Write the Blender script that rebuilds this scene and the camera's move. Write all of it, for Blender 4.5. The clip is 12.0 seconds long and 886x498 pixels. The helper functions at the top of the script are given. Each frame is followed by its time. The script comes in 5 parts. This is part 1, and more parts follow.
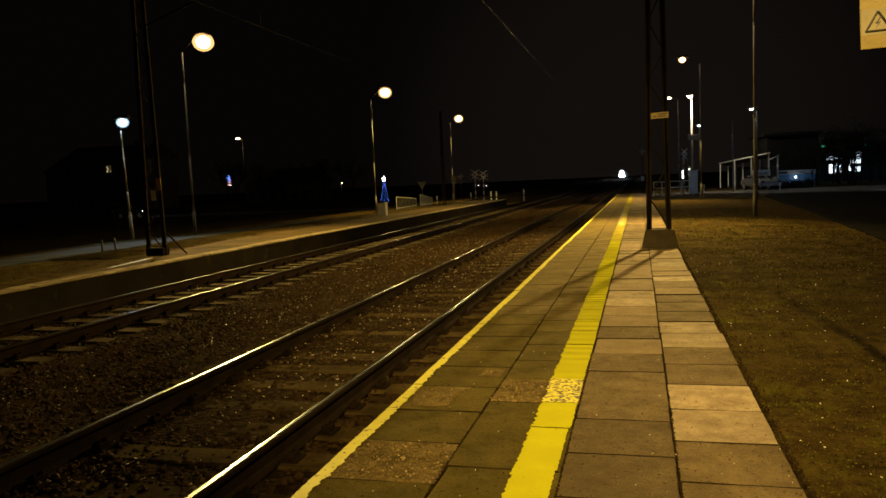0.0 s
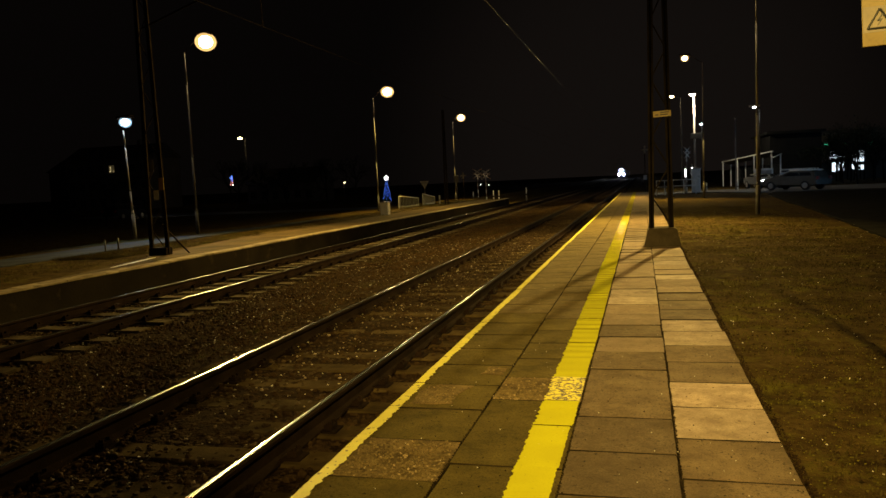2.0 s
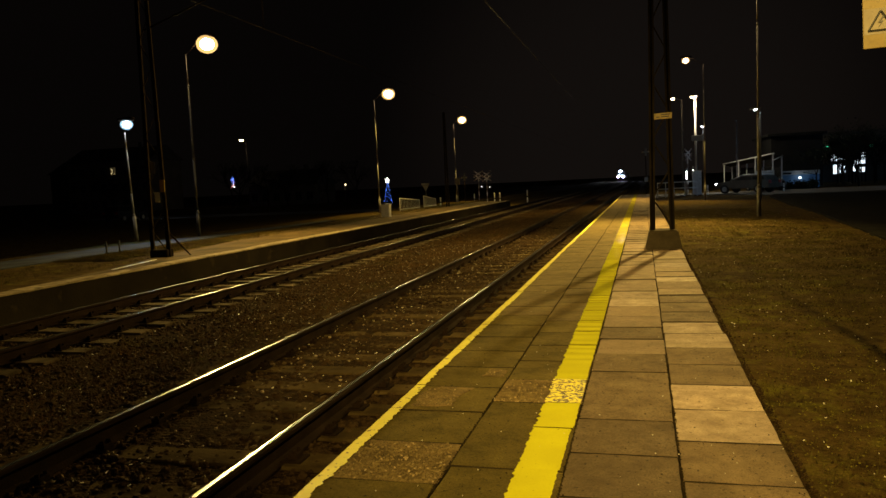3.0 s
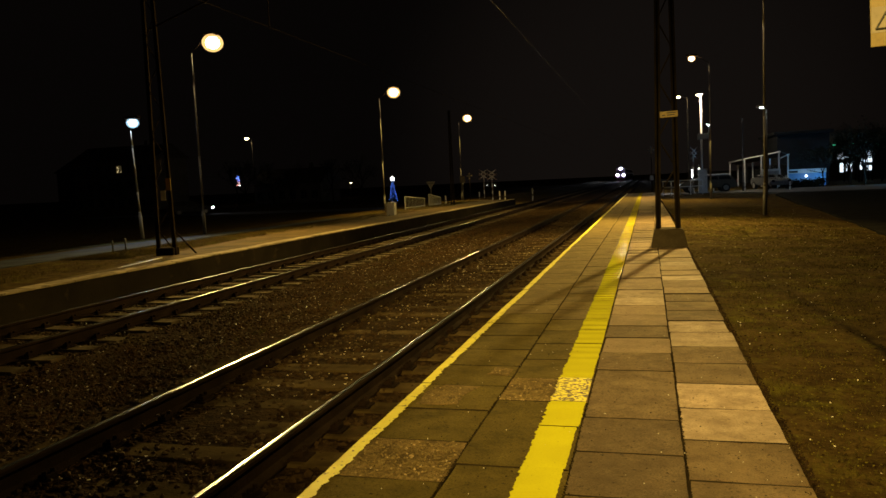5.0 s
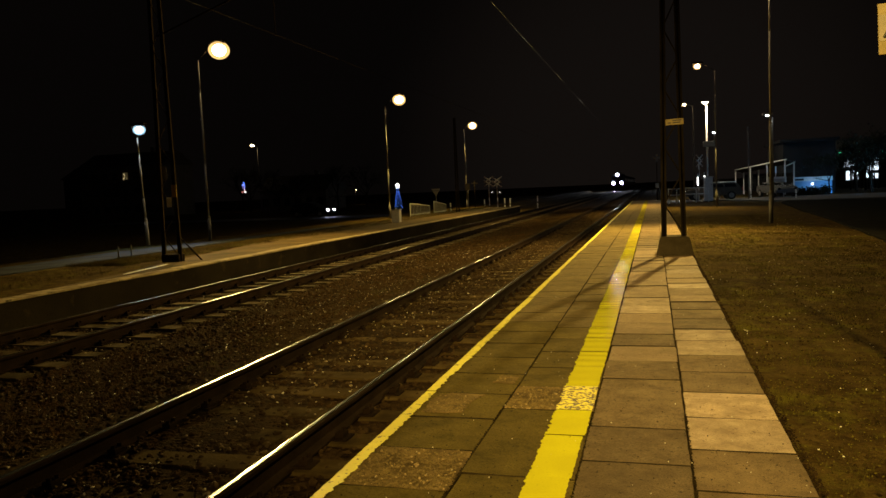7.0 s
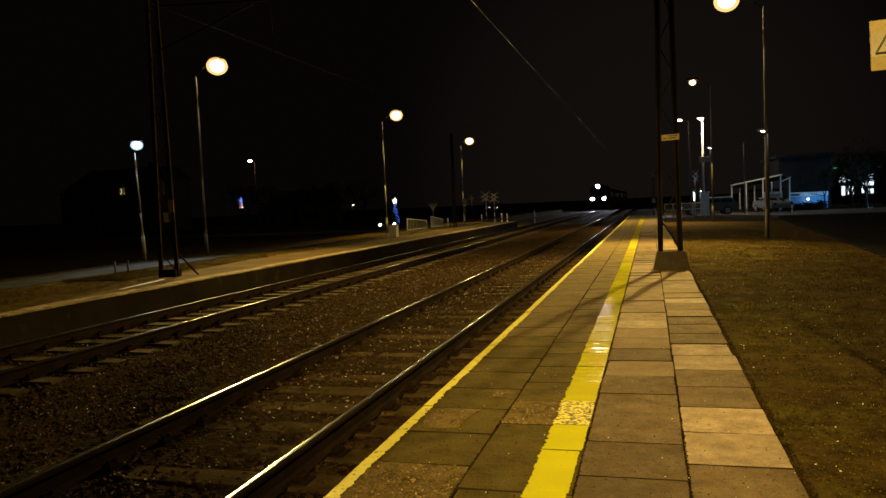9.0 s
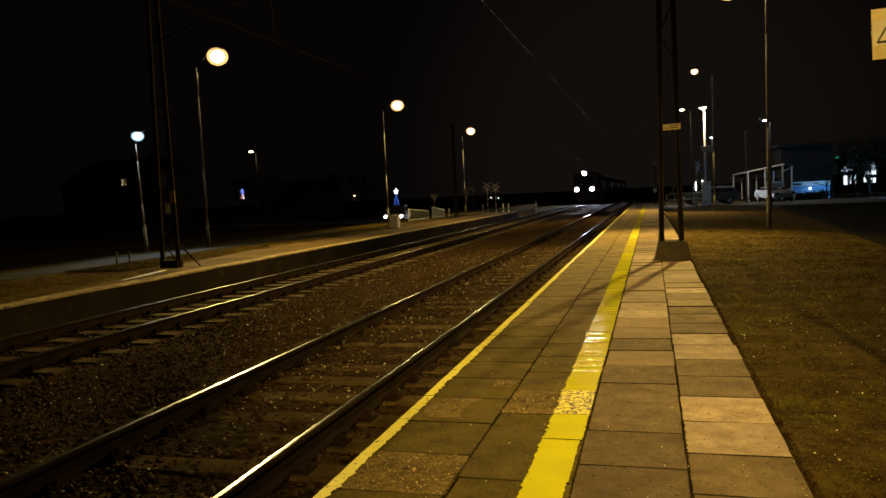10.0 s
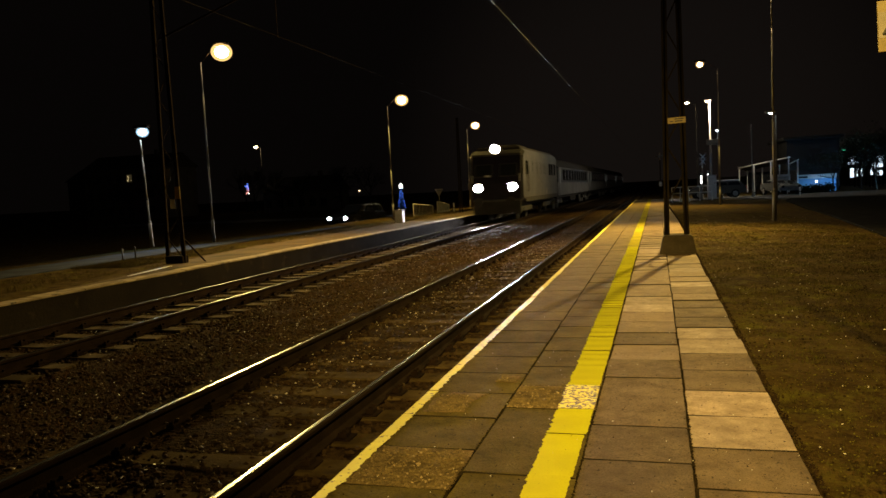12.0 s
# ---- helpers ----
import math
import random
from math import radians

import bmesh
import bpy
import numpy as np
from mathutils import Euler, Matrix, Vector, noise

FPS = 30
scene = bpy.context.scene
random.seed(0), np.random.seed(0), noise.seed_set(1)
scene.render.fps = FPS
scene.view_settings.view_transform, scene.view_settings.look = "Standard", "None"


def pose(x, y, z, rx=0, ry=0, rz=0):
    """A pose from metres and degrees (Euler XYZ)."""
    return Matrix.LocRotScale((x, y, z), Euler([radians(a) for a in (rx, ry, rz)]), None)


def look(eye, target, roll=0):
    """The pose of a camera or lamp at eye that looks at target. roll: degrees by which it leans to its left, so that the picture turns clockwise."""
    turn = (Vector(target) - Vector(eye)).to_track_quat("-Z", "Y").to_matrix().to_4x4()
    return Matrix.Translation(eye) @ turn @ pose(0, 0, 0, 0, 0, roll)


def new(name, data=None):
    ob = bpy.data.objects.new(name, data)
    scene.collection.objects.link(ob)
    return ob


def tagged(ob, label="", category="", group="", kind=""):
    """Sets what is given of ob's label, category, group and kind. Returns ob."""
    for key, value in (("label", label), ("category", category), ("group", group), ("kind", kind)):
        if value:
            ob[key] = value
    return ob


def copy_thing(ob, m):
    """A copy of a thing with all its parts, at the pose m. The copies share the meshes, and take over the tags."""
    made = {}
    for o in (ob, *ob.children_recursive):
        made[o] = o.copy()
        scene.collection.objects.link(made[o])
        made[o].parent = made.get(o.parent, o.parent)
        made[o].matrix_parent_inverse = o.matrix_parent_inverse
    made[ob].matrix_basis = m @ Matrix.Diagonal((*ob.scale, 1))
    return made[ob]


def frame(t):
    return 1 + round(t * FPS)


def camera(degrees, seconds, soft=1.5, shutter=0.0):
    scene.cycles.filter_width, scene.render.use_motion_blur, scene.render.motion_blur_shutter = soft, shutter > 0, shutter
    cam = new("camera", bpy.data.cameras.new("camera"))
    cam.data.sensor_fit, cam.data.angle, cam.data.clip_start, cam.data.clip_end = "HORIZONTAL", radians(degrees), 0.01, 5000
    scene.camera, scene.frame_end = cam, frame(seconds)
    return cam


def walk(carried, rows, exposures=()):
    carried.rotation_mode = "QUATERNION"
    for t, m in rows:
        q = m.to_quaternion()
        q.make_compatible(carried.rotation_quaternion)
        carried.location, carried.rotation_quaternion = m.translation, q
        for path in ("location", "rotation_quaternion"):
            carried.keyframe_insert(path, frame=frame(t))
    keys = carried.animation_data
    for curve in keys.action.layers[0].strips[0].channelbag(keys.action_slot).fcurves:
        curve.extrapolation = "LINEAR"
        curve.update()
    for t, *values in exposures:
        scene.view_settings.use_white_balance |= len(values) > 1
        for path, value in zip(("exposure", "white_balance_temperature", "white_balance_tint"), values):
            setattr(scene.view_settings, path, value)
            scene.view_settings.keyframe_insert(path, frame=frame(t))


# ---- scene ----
EYE = 1.38  # the camera's height over the near platform

cam = camera(61.6, 12.0, soft=1.5, shutter=0.8)
walk(cam, [
    (0.0, pose(-0.002, -0.002, EYE +0.008, 90 -5.05, 2.52, 14.70)),
    (0.5, pose(-0.002, -0.005, EYE +0.008, 90 -4.73, 2.66, 15.05)),
    (1.0, pose(-0.000, -0.013, EYE +0.010, 90 -4.57, 2.57, 15.18)),
    (1.5, pose(0.005, -0.005, EYE +0.006, 90 -5.10, 2.69, 15.21)),
    (2.0, pose(0.004, -0.007, EYE +0.003, 90 -5.10, 2.65, 14.89)),
    (2.5, pose(0.004, -0.003, EYE +0.003, 90 -4.82, 2.70, 15.02)),
    (3.0, pose(0.005, -0.006, EYE +0.002, 90 -4.93, 2.64, 14.97)),
    (3.2, pose(0.005, -0.006, EYE +0.002, 90 -5.22, 2.64, 15.08)),
    (4.8, pose(0.003, -0.009, EYE +0.003, 90 -5.13, 2.63, 15.15)),
    (5.0, pose(0.002, -0.009, EYE +0.003, 90 -5.04, 2.63, 15.36)),
    (5.5, pose(0.002, -0.007, EYE +0.003, 90 -5.37, 2.47, 15.66)),
    (6.0, pose(0.000, -0.000, EYE +0.000, 90 -5.53, 2.52, 15.83)),
    (6.5, pose(-0.005, 0.002, EYE +0.004, 90 -5.21, 2.54, 15.85)),
    (6.7, pose(-0.005, 0.002, EYE +0.004, 90 -4.66, 2.53, 15.79)),
    (8.3, pose(-0.002, 0.002, EYE +0.005, 90 -4.18, 2.42, 15.59)),
    (8.5, pose(-0.002, 0.002, EYE +0.005, 90 -3.87, 2.41, 15.55)),
    (9.0, pose(0.001, -0.008, EYE +0.002, 90 -3.32, 2.52, 15.53)),
    (9.5, pose(0.007, -0.010, EYE +0.003, 90 -3.47, 2.64, 15.53)),
    (10.0, pose(0.009, -0.012, EYE +0.002, 90 -4.06, 2.65, 15.64)),
    (10.5, pose(0.022, -0.002, EYE +0.004, 90 -4.10, 2.71, 15.11)),
    (11.0, pose(0.019, -0.002, EYE +0.000, 90 -4.31, 2.78, 15.45)),
    (11.5, pose(0.015, 0.002, EYE -0.002, 90 -4.38, 2.82, 15.74)),
    (12.0, pose(0.015, -0.007, EYE +0.004, 90 -4.46, 2.90, 16.01)),
])

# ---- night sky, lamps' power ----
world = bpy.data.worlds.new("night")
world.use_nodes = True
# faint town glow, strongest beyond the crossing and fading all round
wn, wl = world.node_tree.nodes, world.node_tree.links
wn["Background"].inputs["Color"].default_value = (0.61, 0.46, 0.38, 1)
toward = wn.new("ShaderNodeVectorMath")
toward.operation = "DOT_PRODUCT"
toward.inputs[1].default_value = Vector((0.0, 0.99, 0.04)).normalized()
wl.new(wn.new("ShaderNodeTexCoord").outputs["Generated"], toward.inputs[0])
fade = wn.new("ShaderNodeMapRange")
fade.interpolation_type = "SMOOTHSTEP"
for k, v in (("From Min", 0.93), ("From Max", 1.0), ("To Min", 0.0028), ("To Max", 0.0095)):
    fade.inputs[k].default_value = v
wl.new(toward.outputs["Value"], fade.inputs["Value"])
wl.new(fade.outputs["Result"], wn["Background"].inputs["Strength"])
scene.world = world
SODIUM = (1.0, 0.675, 0.165)
COOL = (0.34, 0.62, 1.0)
SODIUM_WATTS = 1800.0
COOL_WATTS = 500.0
scene.view_settings.exposure = 0.0


# ---- materials ----
def surf(name, a, b, rough=0.8, metal=0.0, scale=6.0, fine=60.0, bump=0.3, dist=0.01, spots=None, spot_scale=25.0, spot_at=0.62, vary=0.0, spec=0.5, island=None, soft=0.06, grain=0.6, harsh=0.5, grain_at=0.55, gloss=0.12):
    """Two tones mixed by coarse and fine noise, with bump; spots: a third tone in scattered patches; vary: brightness by object."""
    m = bpy.data.materials.new(name)
    m.use_nodes = True
    n, l = m.node_tree.nodes, m.node_tree.links
    p = n["Principled BSDF"]
    shift = n.new("ShaderNodeVectorMath")
    shift.operation = "MULTIPLY_ADD"
    l.new(n.new("ShaderNodeObjectInfo").outputs["Random"], shift.inputs[0])
    shift.inputs[1].default_value = (37.0, 53.0, 71.0)
    l.new(n.new("ShaderNodeTexCoord").outputs["Object"], shift.inputs[2])
    co = shift.outputs["Vector"]

    def noise_of(s, detail):
        t = n.new("ShaderNodeTexNoise")
        t.inputs["Scale"].default_value, t.inputs["Detail"].default_value = s, detail
        t.inputs["Roughness"].default_value = harsh
        l.new(co, t.inputs["Vector"])
        return t.outputs["Fac"]

    def mix(f, x, y):
        t = n.new("ShaderNodeMix")
        t.data_type = "RGBA"
        l.new(f, t.inputs["Factor"])
        for k, v in (("A", x), ("B", y)):
            sock = [i for i in t.inputs if i.name == k and i.type == "RGBA"][0]
            if isinstance(v, tuple):
                sock.default_value = (*v, 1)
            else:
                l.new(v, sock)
        return [o for o in t.outputs if o.type == "RGBA"][0]

    def ramp(f, lo, hi):
        t = n.new("ShaderNodeMapRange")
        t.inputs["From Min"].default_value, t.inputs["From Max"].default_value = lo, hi
        l.new(f, t.inputs["Value"])
        return t.outputs["Result"]

    big, small = noise_of(scale, 8 if harsh > 0.5 else 4), noise_of(fine, 3)
    c = mix(ramp(big, 0.35, 0.65), a, b)
    dark = tuple(v * grain for v in a)
    c = mix(ramp(small, grain_at, grain_at + 0.25), c, dark)
    if spots:
        c = mix(ramp(noise_of(spot_scale, 5), spot_at, spot_at + soft), c, spots)
    if vary:
        info = n.new("ShaderNodeObjectInfo")
        hsv = n.new("ShaderNodeHueSaturation")
        t = n.new("ShaderNodeMapRange")
        t.inputs["To Min"].default_value, t.inputs["To Max"].default_value = 1 - vary, 1 + vary
        l.new(info.outputs["Random"], t.inputs["Value"])
        l.new(t.outputs["Result"], hsv.inputs["Value"])
        l.new(c, hsv.inputs["Color"])
        c = hsv.outputs["Color"]
    if island:
        geo = n.new("ShaderNodeNewGeometry")
        c = mix(ramp(geo.outputs["Random Per Island"], island[1], min(island[1] + 0.08, 1)), c, island[0])
    l.new(c, p.inputs["Base Color"])
    r = n.new("ShaderNodeMapRange")
    r.inputs["To Min"].default_value, r.inputs["To Max"].default_value = max(rough - gloss, 0.03), min(rough + gloss, 1)
    l.new(big, r.inputs["Value"])
    l.new(r.outputs["Result"], p.inputs["Roughness"])
    p.inputs["Metallic"].default_value = metal
    p.inputs["Specular IOR Level"].default_value = spec
    if bump:
        t = n.new("ShaderNodeBump")
        t.inputs["Strength"].default_value, t.inputs["Distance"].default_value = bump, dist
        l.new(small, t.inputs["Height"])
        l.new(t.outputs["Normal"], p.inputs["Normal"])
    return m


def glow(name, colour, strength):
    m = bpy.data.materials.new(name)
    m.use_nodes = True
    p = m.node_tree.nodes["Principled BSDF"]
    p.inputs["Base Color"].default_value = (*(0.5 * v for v in colour), 1)
    p.inputs["Emission Color"].default_value = (*colour, 1)
    p.inputs["Emission Strength"].default_value = strength
    return m


def glass(name, tint=(0.02, 0.022, 0.025), rough=0.05):
    m = bpy.data.materials.new(name)
    m.use_nodes = True
    p = m.node_tree.nodes["Principled BSDF"]
    p.inputs["Base Color"].default_value = (*tint, 1)
    p.inputs["Roughness"].default_value = rough
    return m


M_SLAB = surf("worn concrete slab", (0.25, 0.176, 0.1), (0.115, 0.08, 0.046), 0.8, scale=3.5, fine=95, bump=1.0, dist=0.012, spots=(0.045, 0.032, 0.018), spot_scale=34, spot_at=0.60, vary=0.2, soft=0.05, grain=0.36, harsh=0.72, grain_at=0.46, spec=0.12)
M_SLAB_MOSS = surf("damp mossy concrete slab", (0.175, 0.133, 0.032), (0.085, 0.064, 0.017), 0.85, scale=3.2, fine=90, bump=1.0, dist=0.012, spots=(0.034, 0.027, 0.012), spot_scale=32, spot_at=0.61, vary=0.1, spec=0.05, soft=0.05, grain=0.36, harsh=0.72, grain_at=0.46)
M_SLAB_OLIVE = surf("olive weathered concrete slab", (0.225, 0.165, 0.062), (0.125, 0.092, 0.036), 0.85, scale=3.2, fine=90, bump=1.0, dist=0.012, spots=(0.05, 0.038, 0.016), spot_scale=32, spot_at=0.61, vary=0.1, spec=0.08, soft=0.05, grain=0.4, harsh=0.72, grain_at=0.46)
M_SLAB_MID = surf("lighter concrete slab", (0.37, 0.265, 0.172), (0.23, 0.163, 0.11), 0.78, scale=3.6, fine=95, bump=1.0, dist=0.012, spots=(0.08, 0.055, 0.033), spot_scale=33, spot_at=0.60, vary=0.18, soft=0.05, grain=0.4, harsh=0.72, grain_at=0.47, spec=0.15)
M_SLAB_PALE = surf("newer pale concrete slab", (0.58, 0.44, 0.33), (0.27, 0.195, 0.14), 0.75, scale=5, fine=95, bump=1.0, dist=0.01, spots=(0.12, 0.08, 0.05), spot_scale=32, spot_at=0.61, vary=0.22, soft=0.05, grain=0.45, harsh=0.72, grain_at=0.48, spec=0.2)
M_SLAB_ROUGH = surf("crumbled aggregate concrete", (0.27, 0.19, 0.085), (0.11, 0.078, 0.036), 0.95, scale=7, fine=150, bump=1.0, dist=0.02, spots=(0.07, 0.055, 0.033), spot_scale=75, spot_at=0.55, soft=0.15, spec=0.05)
M_YELLOW = surf("yellow platform paint", (0.80, 0.78, 0.03), (0.73, 0.70, 0.03), 0.115, scale=4, fine=90, bump=0.2, dist=0.003, spots=(0.3, 0.22, 0.05), spot_scale=48, spot_at=0.7, soft=0.05, grain=0.82, gloss=0.05)
M_YELLOW_DULL = surf("duller yellow paint", (0.66, 0.6, 0.035), (0.52, 0.45, 0.035), 0.2, scale=3, fine=60, bump=0.2, dist=0.003, spots=(0.3, 0.22, 0.05), spot_scale=14, spot_at=0.6, soft=0.1, harsh=0.7, gloss=0.05)
M_YELLOW_WORN = surf("flaking yellow paint", (0.88, 0.80, 0.03), (0.8, 0.7, 0.03), 0.6, scale=12, fine=90, bump=0.8, dist=0.01, spots=(0.12, 0.085, 0.035), spot_scale=44, spot_at=0.52, soft=0.03)
M_YELLOW_PALE = surf("chipped pale yellow edge paint", (0.86, 0.8, 0.07), (0.74, 0.67, 0.07), 0.5, scale=6, fine=90, bump=0.4, dist=0.004, spots=(0.17, 0.13, 0.05), spot_scale=28, spot_at=0.63, soft=0.04, grain=0.8)
M_PEBBLE = surf("embedded pebble", (0.25, 0.182, 0.08), (0.12, 0.088, 0.04), 0.7, scale=40, fine=200, bump=0, island=((0.42, 0.31, 0.17), 0.9), spec=0.05)
M_WALL = surf("near-black concrete wall", (0.019, 0.015, 0.0105), (0.011, 0.0088, 0.0064), 0.9, scale=1.0, fine=20, bump=0.5, spots=(0.028, 0.021, 0.014), spot_scale=3, spec=0.01)
M_EDGE = surf("crumbling concrete edge", (0.34, 0.27, 0.175), (0.17, 0.13, 0.082), 0.9, scale=3, fine=30, bump=0.6, spots=(0.08, 0.07, 0.045), spot_scale=5, spot_at=0.6, vary=0.12, spec=0.1)
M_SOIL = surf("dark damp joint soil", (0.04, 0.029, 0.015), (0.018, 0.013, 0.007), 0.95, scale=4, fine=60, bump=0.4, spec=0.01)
M_PLAT = surf("sandy platform surface", (0.11, 0.074, 0.032), (0.055, 0.037, 0.017), 0.9, scale=0.7, fine=18, bump=0.5, dist=0.02, spots=(0.05, 0.044, 0.014), spot_scale=1.4, spot_at=0.58, harsh=0.65, spec=0.05)
# rust, made darker still for the shade on the rails' near side
M_RAIL = surf("rusty rail side darkened as shaded", (0.021, 0.013, 0.009), (0.011, 0.007, 0.005), 0.8, 0.0, scale=4, fine=50, bump=0.3, spec=0.01)
M_RAILTOP = surf("polished rail head", (0.36, 0.38, 0.46), (0.3, 0.32, 0.39), 0.26, 1.0, scale=1.5, fine=40, bump=0, gloss=0.03)
M_SLEEPER = surf("oiled timber sleeper", (0.08, 0.056, 0.025), (0.04, 0.027, 0.013), 0.85, scale=5, fine=45, bump=0.6, vary=0.3, spec=0.01)
M_SLEEPER_PALE = surf("pale concrete sleeper", (0.105, 0.08, 0.052), (0.05, 0.038, 0.025), 0.85, scale=4, fine=40, bump=0.5, vary=0.3, spec=0.01)
M_BED = surf("ballast bed", (0.042, 0.0255, 0.013), (0.018, 0.011, 0.006), 0.95, scale=8, fine=26, bump=1.0, dist=0.04, spots=(0.05, 0.036, 0.014), spot_scale=1.3, spec=0.01)
M_STONE = surf("ballast stone", (0.066, 0.041, 0.021), (0.018, 0.0112, 0.006), 0.7, scale=1.1, fine=30, bump=0.3, spec=0.01, harsh=0.7)
M_STONE_MID = surf("worn grey-brown ballast stone", (0.105, 0.072, 0.04), (0.045, 0.031, 0.018), 0.7, scale=1.4, fine=30, bump=0.3, spec=0.05, harsh=0.7)
M_STONE_PALE = surf("pale ballast stone", (0.36, 0.28, 0.19), (0.2, 0.15, 0.1), 0.6, scale=3, fine=30, bump=0.3, spec=0.4)
M_GRASS = surf("muddy winter turf", (0.105, 0.07, 0.021), (0.026, 0.015, 0.0065), 0.95, scale=3.4, fine=30, bump=1.0, dist=0.03, spots=(0.115, 0.105, 0.014), spot_scale=1.9, spot_at=0.52, spec=0.01, soft=0.2, harsh=0.75, grain=0.42, grain_at=0.48)
M_WEED = surf("withered brown weed", (0.13, 0.068, 0.025), (0.06, 0.036, 0.014), 0.85, scale=1.1, fine=20, bump=0, harsh=0.7, spec=0.01, spots=(0.08, 0.08, 0.016), spot_scale=1.0, spot_at=0.58)
M_BLADE = surf("dull grass", (0.085, 0.076, 0.018), (0.045, 0.03, 0.011), 0.85, scale=0.9, fine=20, bump=0, harsh=0.6, spec=0.01)
M_WET = surf("wet asphalt", (0.03, 0.03, 0.03), (0.02, 0.02, 0.02), 0.6, scale=1.2, fine=60, bump=0.25, dist=0.004)
M_UNLITASPHALT = surf("asphalt", (0.016, 0.015, 0.014), (0.009, 0.0085, 0.008), 0.95, scale=2, fine=60, bump=0.4, spec=0.01)
M_PATH = surf("paved footpath", (0.055, 0.062, 0.08), (0.038, 0.042, 0.055), 0.85, scale=1.5, fine=20, bump=0.3, spec=0.02)
M_STEEL = surf("galvanised steel", (0.18, 0.172, 0.16), (0.13, 0.124, 0.114), 0.6, 0.1, scale=3, fine=40, bump=0.1)
M_MASTGREY = surf("weathered mast steel", (0.023, 0.018, 0.014), (0.013, 0.0105, 0.008), 0.9, 0.0, scale=3, fine=40, bump=0.3, spec=0.01)
M_FOOTING = surf("dark weathered footing concrete", (0.085, 0.067, 0.045), (0.045, 0.036, 0.025), 0.95, scale=2.5, fine=40, bump=0.5, spec=0.02, harsh=0.7)
M_MAST = surf("dark rusted mast steel", (0.03, 0.0225, 0.018), (0.018, 0.0135, 0.011), 0.9, 0.0, scale=3, fine=40, bump=0.3, spec=0.01)
M_WIRE = surf("copper contact wire", (0.08, 0.07, 0.062), (0.05, 0.045, 0.04), 0.16, 1.0, scale=3, fine=30, bump=0)
M_WHITE = surf("white paint", (0.72, 0.72, 0.70), (0.6, 0.6, 0.58), 0.5, scale=5, fine=50, bump=0.1, spots=(0.4, 0.36, 0.3), spot_scale=12, spot_at=0.68)
M_GLINT = surf("white for a painted glint", (0.86, 0.86, 0.86), (0.8, 0.8, 0.8), 0.3, scale=5, fine=50, bump=0.1)
M_RED = surf("red paint", (0.45, 0.03, 0.03), (0.36, 0.025, 0.025), 0.5, scale=5, fine=50, bump=0.1)
M_PALE = surf("dull off-white paint", (0.66, 0.64, 0.6), (0.54, 0.52, 0.48), 0.6, scale=5, fine=50, bump=0.1)
M_FADED = surf("faded red paint", (0.2, 0.14, 0.12), (0.16, 0.115, 0.1), 0.6, scale=5, fine=50, bump=0.1)
M_BLACK = surf("black paint", (0.015, 0.015, 0.015), (0.01, 0.01, 0.01), 0.5, scale=5, fine=50, bump=0.05)
M_GREY = surf("grey paint", (0.34, 0.33, 0.31), (0.27, 0.26, 0.24), 0.6, scale=3, fine=30, bump=0.1)
M_SIGN = surf("yellow sign enamel", (0.19, 0.125, 0.012), (0.16, 0.105, 0.01), 0.5, scale=6, fine=40, bump=0.03)
M_PLATE = surf("small yellow plate enamel", (0.38, 0.25, 0.03), (0.33, 0.21, 0.025), 0.45, scale=6, fine=40, bump=0.03)
M_CREAM = surf("faded cream sign field", (0.2, 0.16, 0.11), (0.16, 0.128, 0.085), 0.55, scale=6, fine=40, bump=0.03)
M_RUBBER = surf("rubber", (0.014, 0.014, 0.014), (0.01, 0.01, 0.01), 0.8, scale=8, fine=40, bump=0.1)
M_CARNIGHT = surf("black car paint", (0.012, 0.012, 0.012), (0.009, 0.009, 0.009), 0.3, 0.0, scale=2, fine=20, bump=0)
M_CARDARK = surf("dull beige car paint", (0.15, 0.135, 0.11), (0.12, 0.11, 0.09), 0.18, 0.1, scale=2, fine=20, bump=0)
M_CARWHITE = surf("silver car paint", (0.2, 0.2, 0.2), (0.16, 0.16, 0.16), 0.25, scale=2, fine=20, bump=0)
M_CHROME = surf("bright roof rail", (0.8, 0.78, 0.75), (0.7, 0.68, 0.66), 0.2, 1.0, scale=2, fine=20, bump=0)
M_LOCO = surf("grey locomotive side paint", (0.06, 0.059, 0.059), (0.042, 0.041, 0.042), 0.6, scale=0.8, fine=12, bump=0.05, spots=(0.14, 0.13, 0.12), spot_scale=1.5, spot_at=0.64)
M_LOCOFACE = surf("dark blue locomotive face paint", (0.022, 0.018, 0.03), (0.018, 0.015, 0.025), 0.5, scale=1, fine=14, bump=0.05, spec=0.1)
M_UNDER = surf("sooty underframe", (0.03, 0.026, 0.022), (0.02, 0.018, 0.016), 0.85, scale=2, fine=20, bump=0.3)
M_COACHDARK = surf("dark blue coach paint", (0.035, 0.045, 0.06), (0.028, 0.036, 0.05), 0.4, scale=0.8, fine=12, bump=0.03)
M_COACHPALE = surf("pale grey coach band", (0.24, 0.24, 0.25), (0.18, 0.18, 0.19), 0.45, scale=0.8, fine=12, bump=0.03)
M_ROOF = surf("dark roof sheet", (0.06, 0.055, 0.05), (0.045, 0.04, 0.036), 0.7, scale=1, fine=15, bump=0.2, spec=0.05)
M_HOUSE = surf("dark house render", (0.11, 0.1, 0.09), (0.08, 0.074, 0.066), 0.9, scale=0.8, fine=14, bump=0.3, spec=0.02)
M_PANEL = surf("wall panel tinted with blue light", (0.2, 0.41, 0.7), (0.15, 0.33, 0.58), 0.6, scale=0.6, fine=12, bump=0)
